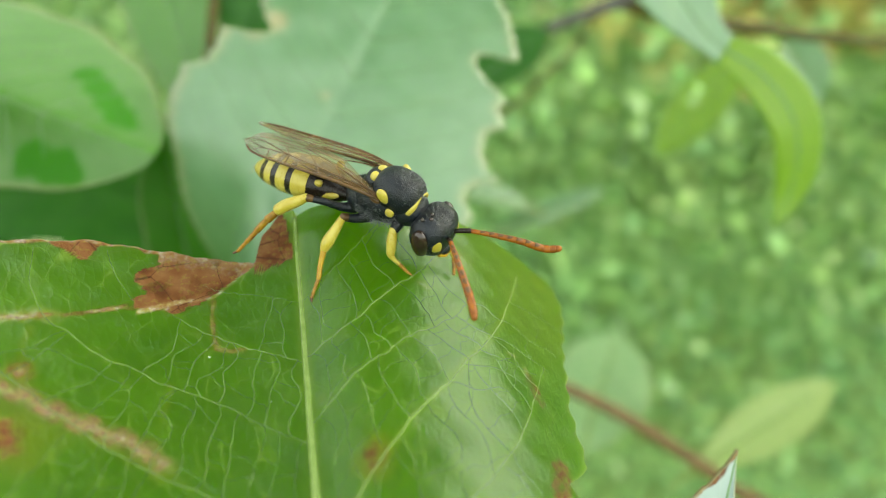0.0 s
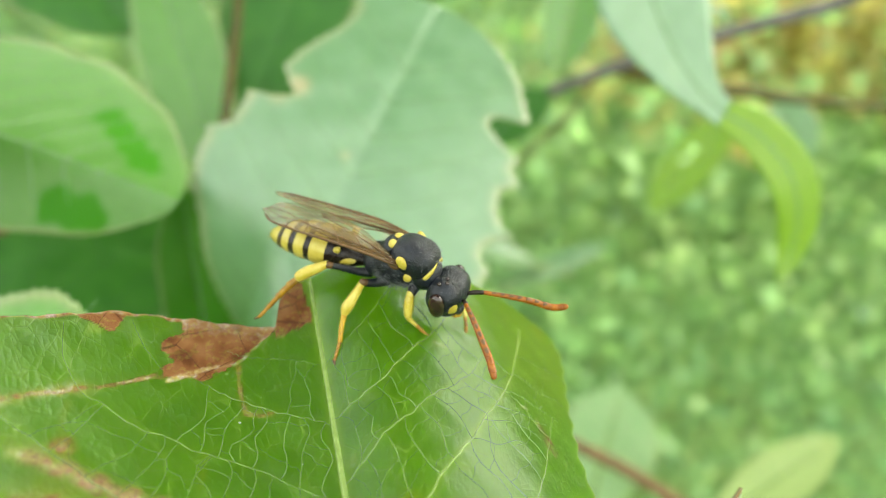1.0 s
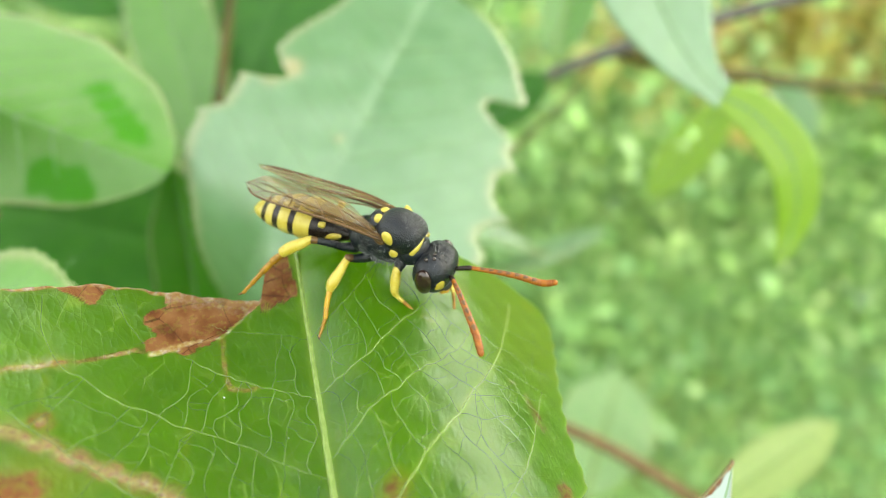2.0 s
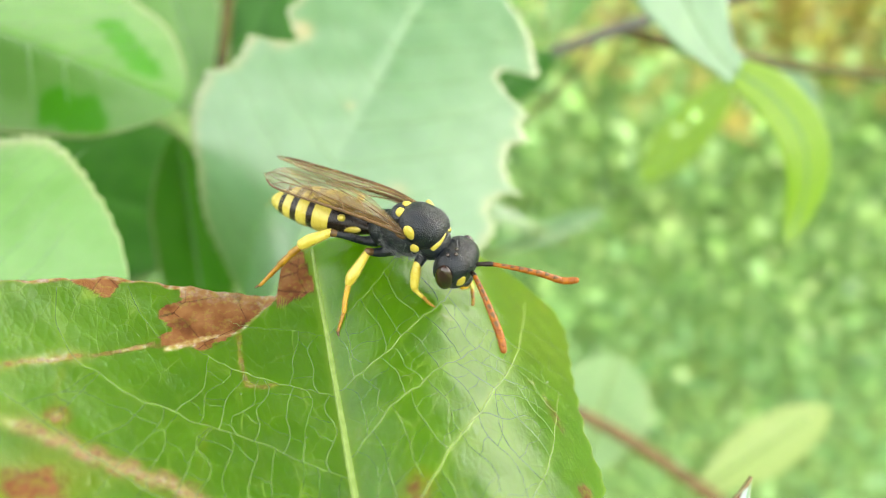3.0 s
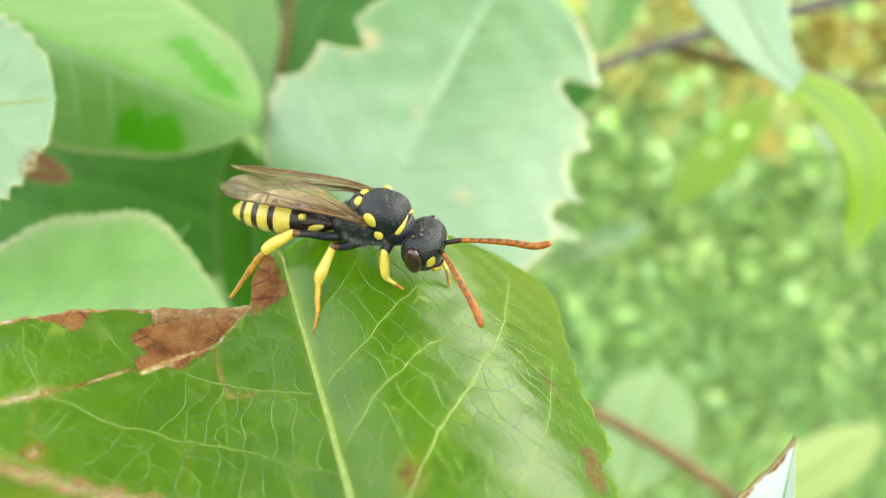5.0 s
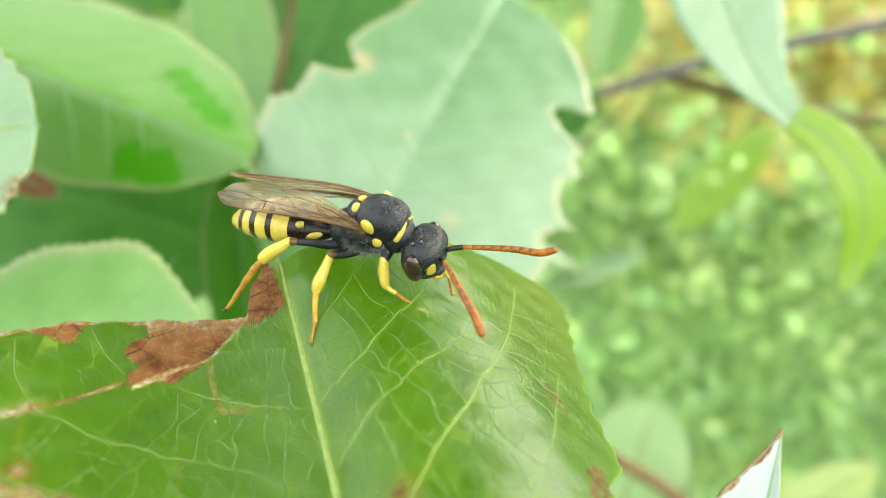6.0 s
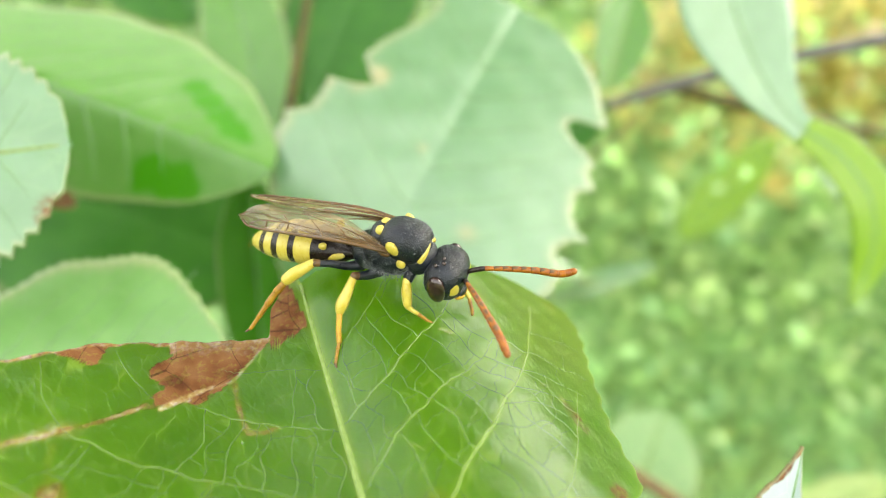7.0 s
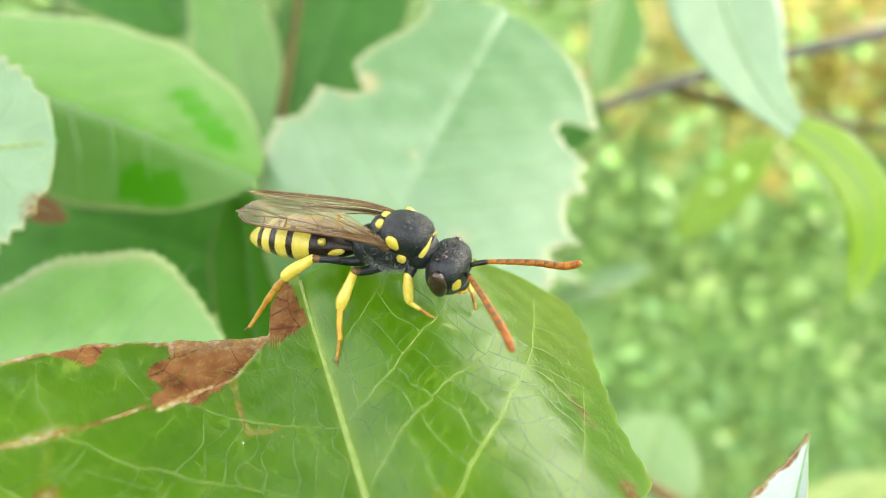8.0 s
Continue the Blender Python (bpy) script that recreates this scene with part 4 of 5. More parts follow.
        for k in range(11):
            seg = path[k * step: k * step + step + 1]
            r = 0.125 + 0.075 * min(1, k / 7) - (0.02 if k == 10 else 0)
            u = np.linspace(0, 1, len(seg))
            rad = r * (0.96 + 0.05 * np.sin(u * math.pi) ** 0.6)
            if k == 10:
                rad = rad * np.sqrt(np.clip(1.02 - u ** 3, 0.02, 1))
            part("antenna_segment", tube(seg, rad, 12), ORANGE, ant)
            if 0 < k < 8:
                m_ = max(3, int(len(seg) * 0.72))
                bar = part("antenna_shade", tube(seg[:m_] + np.array((0.0, -r * 0.10, r * 0.40)), r * np.linspace(0.74, 0.62, m_), 10), WING_VEIN, ant, "dark bar on the antenna")

    # abdomen: overlapping rings, each dark in front and yellow behind
    cx = np.array((-3.15, -3.6, -4.3, -5.2, -6.2, -7.2, -8.1, -8.9, -9.5, -9.9, -10.08))
    cz = np.array((-1.42, -1.42, -1.32, -1.25, -1.28, -1.38, -1.52, -1.68, -1.82, -1.92, -1.97))
    ry = np.array((0.28, 0.48, 0.98, 1.28, 1.36, 1.30, 1.14, 0.90, 0.62, 0.34, 0.10))
    rz = np.array((0.28, 0.44, 0.84, 1.06, 1.12, 1.08, 0.95, 0.76, 0.54, 0.32, 0.10))

    def ring(x0, x1, swell0, swell1, lo=-180, hi=180, n=10):
        xs = np.linspace(x0, x1, n)
        verts, faces, m = [], [], 48
        full = hi - lo >= 359
        for i, x in enumerate(xs):
            g = swell0 + (swell1 - swell0) * i / (n - 1)
            a, b, c = np.interp(-x, -cx, ry) + g, np.interp(-x, -cx, rz) + g, np.interp(-x, -cx, cz)
            for k in range(m):
                w = radians(lo + (hi - lo) * k / (m if full else m - 1))
                verts.append((x, a * math.sin(w), c + b * math.cos(w)))
        for i in range(n - 1):
            for k in range(m if full else m - 1):
                j = (k + 1) % m
                faces.append((i * m + k, i * m + j, (i + 1) * m + j, (i + 1) * m + k))
        return np.array(verts), faces

    def wedge(v):
        v = boxy(v)
        v[:, 0] *= 0.55 + 0.45 * v[:, 2]
        return v

    abdomen = part("abdomen", ring(-3.15, -10.08, 0, 0, n=40), BLACK_SMOOTH, ob, "dark brown abdomen with yellow bands")
    part("waist", limb(((-2.7, 0, -1.35, 0.42), (-3.0, 0, -1.44, 0.26), (-3.35, 0, -1.42, 0.36)), 4), BLACK, abdomen)
    for x0, x1 in ((-5.35, -6.35), (-6.78, -7.50), (-7.98, -8.58)):
        part("yellow_band", ring(x0, x1, 0.022, 0.050), YELLOW, abdomen, "yellow band round the abdomen")
    part("tail_tip", ring(-8.78, -10.08, 0.022, 0.02, n=14), YELLOW, abdomen, "yellow tail tip with thin dark ring")
    part("dark_ring", ring(-8.80, -8.98, 0.036, 0.044, n=5), BLACK_SMOOTH, abdomen)
    for side in (-1, 1):
        part("side_spot", egg((-4.58, side * 0.90, -0.52), (0.30, 0.20, 0.34), (side * -48, 0, side * -12), 16, 10, wedge), YELLOW, abdomen, "yellow wedge spot")
        part("belly_patch", egg((-4.05, side * 0.82, -1.22), (0.52, 0.12, 0.20), (side * 10, -10, side * -20), 16, 10), YELLOW, abdomen)
        part("tail_hair", joined(*[limb(((-9.6 - 0.05 * k, side * (0.1 + 0.10 * k), -1.6 - 0.1 * k, 0.012), (-10.15 - 0.03 * k, side * (0.12 + 0.14 * k), -1.75 - 0.14 * k, 0.005)), 2, 5) for k in range(4)]), AMBER, abdomen)

    # wings folded back along the body
    cells = [(0.060, (0, 0.03), (0.35, 0.02), (0.72, 0.02), (0.9, 0.06)), (0.030, (0, 0.25), (0.3, 0.30), (0.55, 0.38)), (0.026, (0, 0.45), (0.28, 0.58), (0.50, 0.80)),
             (0.022, (0.40, 0.05), (0.42, 0.32)), (0.022, (0.55, 0.04), (0.56, 0.38), (0.60, 0.62)), (0.020, (0.55, 0.38), (0.72, 0.34), (0.80, 0.10)),
             (0.018, (0.66, 0.05), (0.68, 0.35)), (0.016, (0.05, 0.12), (0.3, 0.14), (0.55, 0.20)), (0.014, (0.1, 0.7), (0.4, 0.86), (0.7, 0.9)), (0.010, (0.1, 0.52), (0.5, 0.64), (0.95, 0.66)), (0.010, (0.3, 0.10), (0.7, 0.15), (0.96, 0.20)), (0.010, (0.5, 0.75), (0.75, 0.78), (0.97, 0.90)), (0.014, (0.72, 0.34), (0.86, 0.38), (0.97, 0.45)), (0.012, (0.74, 0.58), (0.88, 0.7), (0.97, 0.78)), (0.014, (0.42, 0.32), (0.46, 0.55), (0.50, 0.80)), (0.018, (0.56, 0.38), (0.74, 0.58), (0.84, 0.62)), (0.018, (0.30, 0.30), (0.36, 0.62))]
    near_lead = ((-0.55, -1.28, 0.30), (-1.9, -1.42, 0.52), (-3.1, -1.48, 0.62), (-5.7, -1.50, 0.42), (-7.8, -1.38, 0.28), (-9.2, -1.10, 0.20), (-9.80, -0.72, 0.36))
    near_trail = ((-0.75, -0.95, 0.46), (-2.1, -0.60, 0.80), (-3.4, -0.15, 0.98), (-5.7, 0.20, 1.00), (-7.7, 0.15, 0.92), (-9.05, -0.12, 0.74), (-9.76, -0.60, 0.44))
    wing(ob, "forewing", near_lead, near_trail, cells, "smoky brown translucent forewing folded back")
    far_lead = [(x - 0.05 * min(1, -x / 3), -y + 0.02, z - 0.10 + 0.005 * x * x * (x < -3)) for x, y, z in near_lead]
    far_trail = [(x - 0.05 * min(1, -x / 3), -y, z + 0.06 + 0.003 * x * x * (x < -3)) for x, y, z in near_trail]
    wing(ob, "forewing", far_lead, far_trail, cells, "smoky brown translucent forewing folded back")
    hind = [cells[0], cells[2], cells[3]]
    for side in (-1, 1):
        lead = ((-1.3, side * 1.05, 0.28), (-2.6, side * 1.05, 0.40), (-4.6, side * 1.0, 0.34), (-6.6, side * 0.75, 0.28))
        trail = ((-1.5, side * 0.8, 0.35), (-2.8, side * 0.35, 0.62), (-4.6, side * 0.1, 0.60), (-6.3, side * 0.2, 0.45))
        wing(ob, "hindwing", lead, trail, hind, "clear folded hindwing")

    # legs
    tone = dict(leg=BLACK, femur=YELLOW, tibia=YELLOW, shin=AMBER, tarsus=TAWNY, claw=WING_VEIN, thigh=BLACK, knee=WING_VEIN)
    for side in (-1, 1):
        def flip(pts, side=side):
            # the legs of the far side stand lower and wider apart
            return [(x, -side * y, z - (0.0 if side < 0 else 1.15 * math.exp(-((z + 1.0) / 0.9) ** 2)), r) for x, y, z, r in pts]
        if side < 0:
            leg(ob, "hind_leg", (("thigh", flip(((-2.7, -0.55, -1.65, 0.34), (-3.3, -1.0, -1.50, 0.24), (-3.95, -1.5, -1.08, 0.21), (-4.55, -1.95, -0.80, 0.18)))),
                                 ("tibia", flip(((-4.62, -2.0, -0.72, 0.22), (-5.0, -2.3, -0.92, 0.30), (-5.5, -2.68, -1.15, 0.35), (-5.85, -2.98, -1.40, 0.32)))),
                                 ("knee", flip(((-4.42, -1.86, -0.84, 0.20), (-4.64, -2.02, -0.74, 0.23)))),
                                 ("tarsus", flip(((-5.85, -3.0, -1.45, 0.23), (-6.4, -3.6, -2.05, 0.21), (-7.0, -4.3, -2.9, 0.15), (-7.45, -4.95, -3.55, 0.10)))),
                                 ("claw", flip(((-7.45, -4.95, -3.55, 0.08), (-7.66, -5.12, -3.66, 0.05))))), tone, "hind leg, black thigh and thick yellow shin")
        else:
            leg(ob, "hind_leg", (("thigh", ((-2.7, 0.55, -1.65, 0.36), (-3.5, 0.8, -1.95, 0.30), (-4.3, 0.95, -2.05, 0.22))),
                                 ("tibia", ((-4.3, 0.95, -2.05, 0.22), (-5.0, 1.02, -2.2, 0.32), (-5.6, 1.08, -2.35, 0.32), (-6.0, 1.1, -2.5, 0.24))),
                                 ("tarsus", ((-6.0, 1.1, -2.5, 0.18), (-6.8, 1.05, -3.0, 0.16), (-7.5, 1.0, -3.5, 0.13), (-8.0, 0.95, -3.9, 0.10)))), tone, "hind leg, black thigh and thick yellow shin")
        leg(ob, "middle_leg", (("thigh", flip(((-1.5, -0.8, -1.55, 0.34), (-1.95, -1.35, -1.50, 0.26), (-2.35, -1.9, -1.20, 0.22)))),
                               ("femur", flip(((-2.36, -1.95, -1.16, 0.19), (-2.55, -2.5, -1.75, 0.27), (-2.72, -3.0, -2.25, 0.33), (-2.78, -3.25, -2.55, 0.25)))),
                               ("knee", flip(((-2.26, -1.80, -1.24, 0.22), (-2.36, -1.97, -1.14, 0.22)))),
                               ("shin", flip(((-2.78, -3.28, -2.58, 0.17), (-2.62, -3.9, -3.1, 0.15), (-2.42, -4.4, -3.55, 0.14)))),
                               ("tarsus", flip(((-2.42, -4.42, -3.56, 0.12), (-2.30, -4.95, -3.82, 0.095), (-2.20, -5.36, -4.04, 0.10)))),
                               ("claw", flip(((-2.20, -5.36, -4.04, 0.10), (-2.06, -5.52, -4.08, 0.06), (-1.95, -5.56, -4.06, 0.03))))), tone, "middle leg, yellow with amber foot")
        fx = 0.0 if side < 0 else 1.0
        leg(ob, "front_leg", (("thigh", ((0.25, side * 0.75, -1.35, 0.32), (0.22 + 0.4 * fx, side * 1.1, -1.55, 0.26))),
                              ("femur", ((0.20 + 0.4 * fx, side * 1.15, -1.50, 0.22), (0.26 + 0.8 * fx, side * 1.45, -2.05, 0.29), (0.36 + 1.2 * fx, side * 1.75, -2.62, 0.24))) if side < 0 else
                              ("femur", ((0.6, 1.15, -1.5, 0.22), (1.3, 1.35, -2.2, 0.27), (2.1, 1.2, -2.8, 0.20))),
                              ("tibia", ((0.38, -1.78, -2.70, 0.19), (0.62, -1.80, -2.92, 0.13), (0.85, -1.76, -3.12, 0.12))) if side < 0 else
                              ("tibia", ((2.12, 1.2, -2.85, 0.18), (2.45, 0.95, -3.4, 0.15), (2.75, 0.75, -3.8, 0.13))),
                              ("tarsus", ((0.85, -1.76, -3.12, 0.12), (1.22, -1.72, -3.44, 0.10), (1.60, -1.70, -3.72, 0.09))) if side < 0 else
                              ("tarsus", ((2.75, 0.75, -3.8, 0.11), (3.02, 0.35, -4.14, 0.10), (3.16, 0.08, -4.34, 0.09)))), tone, "short yellow front leg")

    # short pale hair on thorax and head
    rng = np.random.RandomState(4)
    for host, centre, rad, count, keep in ((thorax, (-0.95, 0, -0.7), (2.0, 1.32, 1.34), 1900, 1.0), (head, (1.92, 0, -1.5), (1.08, 1.44, 1.22), 800, 0.8), (thorax, (-1.35, 0, -1.05), (1.25, 1.30, 0.95), 1000, 0.8), (thorax, (0.35, 0, 0.35), (1.0, 1.0, 0.92), 700, 0.8)):
        tufts = []
        for k in range(count):
            d = unit(rng.normal(size=3))
            p = np.array(centre) + d * np.array(rad)
            q = p + (d + rng.normal(size=3) * 0.45) * rng.uniform(0.08, 0.20) * keep
            tufts.append(tube(np.array((p - d * 0.1, (p + q) / 2, q)), (0.007, 0.006, 0.002), 3))
        tagged(part("hair", joined(*tufts), HAIR, host, "sparse pale hair"), kind="stuff")
    return ob


# ---- the place ----
ground = new("ground", mesh_of("ground", [(-300, -300, 0), (300, -300, 0), (300, 300, 0), (-300, 300, 0)], [(0, 1, 2, 3)], ground_material(), 1.0))
tagged(ground, "meadow ground with short green growth", "ground", kind="structure")


def leaf_scatter(name, count, box, size, seed, label, material, category="foliage", tilt=0.9, clumps=0, form=None):
    """Many small bent leaves in a box of the world, as one growth."""
    rng = np.random.RandomState(seed)
    lo, hi = np.array(box, float)
    p = lo + (hi - lo) * rng.rand(count, 3)
    if clumps:
        c = lo + (hi - lo) * rng.rand(clumps, 3)
        p = c[rng.randint(clumps, size=count)] + rng.normal(size=(count, 3)) * (hi - lo) * 0.07
    if form == "ball":
        d = rng.normal(size=(count, 3))
        d /= np.linalg.norm(d, axis=1)[:, None]
        swell = 1 + 0.16 * np.sin(d[:, :1] * 5 + 1) * np.sin(d[:, 1:2] * 6)
        p = (lo + hi) / 2 + d * (hi - lo) / 2 * swell * rng.rand(count, 1) ** 0.4
    if form == "hedge":
        top = 0.86 + 0.10 * np.sin(p[:, 0] * 2.3 + 0.5) + 0.06 * np.sin(p[:, 0] * 6.1 + p[:, 1] * 3.0)
        u = (p[:, 2] - lo[2]) / (hi[2] - lo[2])
        mid = (lo[1] + hi[1]) / 2
        p[:, 1] = mid + (p[:, 1] - mid) * (1.08 - 0.25 * u ** 3 + 0.07 * np.sin(p[:, 0] * 3.1 + u * 4))
        p[:, 2] = lo[2] + (p[:, 2] - lo[2]) * top
    n = rng.normal(size=(count, 3)) * tilt + np.array((0, -0.45, 0.9))
    n /= np.linalg.norm(n, axis=1)[:, None]
    a = np.cross(n, rng.normal(size=(count, 3)))
    a /= np.linalg.norm(a, axis=1)[:, None]
    b = np.cross(n, a)
    k = (size[0] + (size[1] - size[0]) * rng.rand(count) ** 1.6)[:, None]
    w = k * 0.30
    rows_ = ((-1.0, 0.05, 0.0), (-0.4, 0.85, 0.10), (0.25, 0.9, 0.12), (1.0, 0.04, -0.12))
    verts = np.empty((count, 12, 3))
    for i, (u, v, z) in enumerate(rows_):
        for j, s_ in enumerate((-1, 0, 1)):
            verts[:, i * 3 + j] = p + a * k * u * 0.5 + b * w * v * s_ + n * k * (z + 0.10 * abs(s_) * v)
    base = (np.arange(count) * 12)[:, None, None]
    quads = np.array([(i * 3 + j, i * 3 + j + 1, i * 3 + j + 4, i * 3 + j + 3) for i in range(3) for j in range(2)])
    ob = new(name, mesh_of(name, verts.reshape(-1, 3), (base + quads).reshape(-1, 4), material, 1.0))
    return tagged(ob, label, category, kind="stuff")


leaf_scatter("undergrowth", 100000, ((-0.6, 0.27, 0.40), (1.1, 1.0, 1.0)), (0.004, 0.0125), 3, "dense small-leaved green undergrowth", MINT, clumps=1600)
leaf_scatter("dry_grass", 2400, ((0.15, 0.40, 0.90), (0.55, 0.70, 1.04)), (0.012, 0.040), 7, "tan and rusty dry grass among green growth", DRY, "grass", clumps=140)
leaf_scatter("hedge", 110000, ((-2.6, 1.3, 0.0), (3.6, 3.4, 2.7)), (0.03, 0.085), 5, "bright green hedge behind the shrub", FOLIAGE, "hedge", form="hedge")

# an unseen tree, added so that its crown shuts off the sky overhead
def sky_block_tree():
    ob = thing("tree", Matrix.Identity(4), "unseen leafy tree added to block the sky over the shrub", "tree")

    def big(pts, name):
        v, f = limb(pts, 6, 12)
        t = new(name, mesh_of(name, v, f, BARK, 1.0))
        t.parent = ob
        return t
    big(((-1.1, -0.75, -0.02, 0.11), (-1.06, -0.72, 0.6, 0.09), (-0.98, -0.64, 1.3, 0.07), (-0.72, -0.40, 1.68, 0.045), (-0.30, -0.08, 1.80, 0.022), (0.1, 0.2, 1.84, 0.008)), "trunk")
    for tip in ((0.3, 0.3, 1.75), (-0.1, 0.42, 1.78), (-0.2, -0.2, 1.85), (0.2, 0.0, 1.80)):
        big(((-0.62, -0.32, 1.71, 0.022), (-0.35 + 0.3 * tip[0], -0.1 + 0.4 * tip[1], 1.76, 0.016), (*tip, 0.005)), "branch")
    crown = leaf_scatter("crown", 5000, ((-0.42, -0.22, 1.52), (0.68, 0.62, 1.95)), (0.03, 0.07), 21, "added dark green crown that blocks the sky", SKY_BLOCKER, tilt=0.5, form="ball")
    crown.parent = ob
    tagged(crown, "added dark green crown that blocks the sky", "", kind="stuff")
    return ob


sky_block_tree()

# the shrub's twigs
def twig(points, label, material, name="twig"):
    p = smooth_path(points, 8)
    ob = new(name, mesh_of(name, *limb([(*q[:3], q[3]) for q in p], 1, 12), material))
    ob.matrix_world = BASE
    return tagged(ob, label, "twig", "twigs of the shrub")


twig(((*(28.1, 118.0, 25.4), 0.95), (*(33.2, 118.0, 27.1), 1.0), (*(41.0, 120.0, 29.9), 1.2), (*(54.4, 122.0, 34.0), 1.15), (*(86.7, 128.0, 42.3), 1.4), (*(131.1, 136.0, 53.0), 1.6), (170, 150, -40, 2.4), (185, 160, -200, 3.0), (190, 170, -980, 6.0)), "dark grey woody twig of the shrub", BARK)
twig(((*(41.4, 121.0, 29.8), 1.1), (*(54.2, 124.0, 27.7), 1.25), (*(68.1, 128.0, 26.1), 1.25), (*(90.7, 134.0, 24.2), 0.95), (*(124.6, 142.0, 22.0), 1.0)), "brown young twig of the shrub", STEM_BROWN)
twig(((*(37.7, 122.0, 28.8), 0.34), (*(33.6, 123.0, 22.9), 0.36), (*(26.3, 124.0, 16.2), 0.38), (*(19.0, 125.0, 10.4), 0.42), (*(8.4, 128.0, -1.0), 0.5), (*(-2.7, 130.0, -29.1), 0.8), (-8, 140, -300, 1.6), (-10, 150, -960, 3.0)), "thin reddish twig below the joint", BARK_BROWN)
twig(((*(18.7, 96.0, -28.9), 0.9), (*(29.3, 104.0, -35.7), 1.0), (*(40.7, 108.0, -43.3), 1.1), (*(59.6, 112.0, -57.9), 1.2), (70, 114, -67, 1.3), (77, 116, -90, 1.5), (80, 120, -160, 1.8), (84, 126, -300, 2.2), (86, 140, -960, 4.0)), "reddish brown twig low in the shrub", BARK_BROWN)
twig(((*(-24.9, 92.0, 0.9), 0.85), (*(-24.3, 93.0, 11.3), 0.8), (*(-23.1, 94.0, 20.4), 0.75), (*(-21.9, 96.0, 31.6), 0.7), (*(-20.2, 98.0, 47.5), 0.65)), "olive brown upright stem of the shrub", STEM_BROWN, "stem")
twig(((*(-24.9, 92.0, 0.9), 0.85), (*(-26.1, 92.0, -9.5), 1.1), (-34, 96, -80, 2.0), (-38, 98, -220, 3.0), (-40, 90, -980, 7.0)), "brown main stem of the shrub", BARK_BROWN, "stem")

SHRUB = "leaves of the shrub"


def spots(*items):
    """Round marks in a blade: (s, q, radius, strength)."""
    def marks(s, q):
        t = 0 * s
        for a, b, r, k in items:
            t = np.maximum(t, k * np.clip(1.4 - np.hypot(s - a, q - b) / r * 1.0, 0, 1))
        return dict(tan=t)
    return marks


leaf("leaf", (-13.9, 61.0, -15.5), (8.5, 67.0, 29.5), (0.05, -1, 0.10), 16.6, "broad green leaf with bitten wavy pale margin", GREEN_COOL, peak=0.60, fold=0.08, arch=0.10, teeth=0.50, droop=0.22, tuck=0.045, rib=VEIN_DULL, round_tip=0.48,
     narrow=1.11, bites=((-1, 0.76, 4.6, 0.16), (-1, 0.575, 3.2, 0.075), (-1, 0.640, 2.0, 0.035), (1, 0.758, 6.0, 0.042), (1, 0.69, 2.4, 0.035), (1, 0.60, 3.4, 0.055), (1, 0.50, 1.8, 0.04)), group=SHRUB, wave=0.3, seed=2,
     marks=spots((33.0, -9.5, 1.2, 0.8), (31.0, -10.8, 0.9, 0.6), (28, -1.6, 0.5, 0.5), (22, 6.5, 0.9, 0.5), (30, -14, 0.8, 0.7), (16, 8, 0.8, 0.3)))
def green_strip(s, q, a, b, width):
    """A strip of more saturated, less glossy green from a to b in a blade, with a soft uneven edge."""
    ds, dq = b[0] - a[0], b[1] - a[1]
    t = np.clip(((s - a[0]) * ds + (q - a[1]) * dq) / (ds * ds + dq * dq), 0, 1)
    d = np.hypot(s - a[0] - t * ds, q - a[1] - t * dq) + 0.25 * np.sin(s * 2.3 + q)
    return np.clip((width - d) / 0.6 + 0.5, 0, 1)


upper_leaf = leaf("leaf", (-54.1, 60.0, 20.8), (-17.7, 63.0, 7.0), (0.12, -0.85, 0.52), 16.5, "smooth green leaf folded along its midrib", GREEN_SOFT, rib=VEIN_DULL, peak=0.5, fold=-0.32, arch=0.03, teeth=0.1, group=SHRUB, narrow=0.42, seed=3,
                  fold_right=-0.9, marks=lambda s, q: dict(deep=np.maximum(green_strip(s, q, (27.6, -7.8), (34.2, -3.0), 1.5), green_strip(s, q, (27.8, 3.6), (31.6, 3.4), 1.5))))
lower_leaf = leaf("leaf", (-48.1, 50.0, -15.5), (-14.9, 50.0, -14.2), (0.0, -1, 0.35), 16.0, "rounded green leaf with finely toothed pale edge", GREEN_FRESH, peak=0.62, fold=0.04, arch=0.12, teeth=0.50, group=SHRUB, seed=4, tooth_mm=1.0)
outer_leaf = leaf("leaf", (-53.4, 46.0, 4.4), (-27.9, 47.0, 7.8), (0.1, -1, 0.2), 9.0, "green leaf with toothed and browned edge", GREEN_COOL, peak=0.6, fold=0.06, arch=0.10, teeth=0.95, tooth_mm=0.95, group=SHRUB, seed=5, round_tip=0.42,
                  marks=lambda s, q: dict(blight=0.9 * np.clip(1.5 - 1.5 * np.hypot((s - 24.5) / 1.6, (q - 5.0) / 1.6), 0, 1)))
curl_leaf = leaf("leaf", (18.0, 36.0, -20.8), (21.35, 38.0, -10.7), (-0.25, -1, 0.1), 4.4, "small curled leaf with pale underside and brown edge", UNDERSIDE, peak=0.12, fold=0.35, arch=0.0, teeth=0.25, group=SHRUB, seed=6, round_tip=1.35, veins=0, narrow=0.22, rib=VEIN_DULL,
                 marks=lambda s, q: dict(blight=np.clip((-q - 4.4 * rounded(np.clip(s / 10.83, 0, 1), 0.12, 0.8, 1.35) + 0.26 + 0.10 * np.sin(s * 3)) / 0.15, 0, 1)))
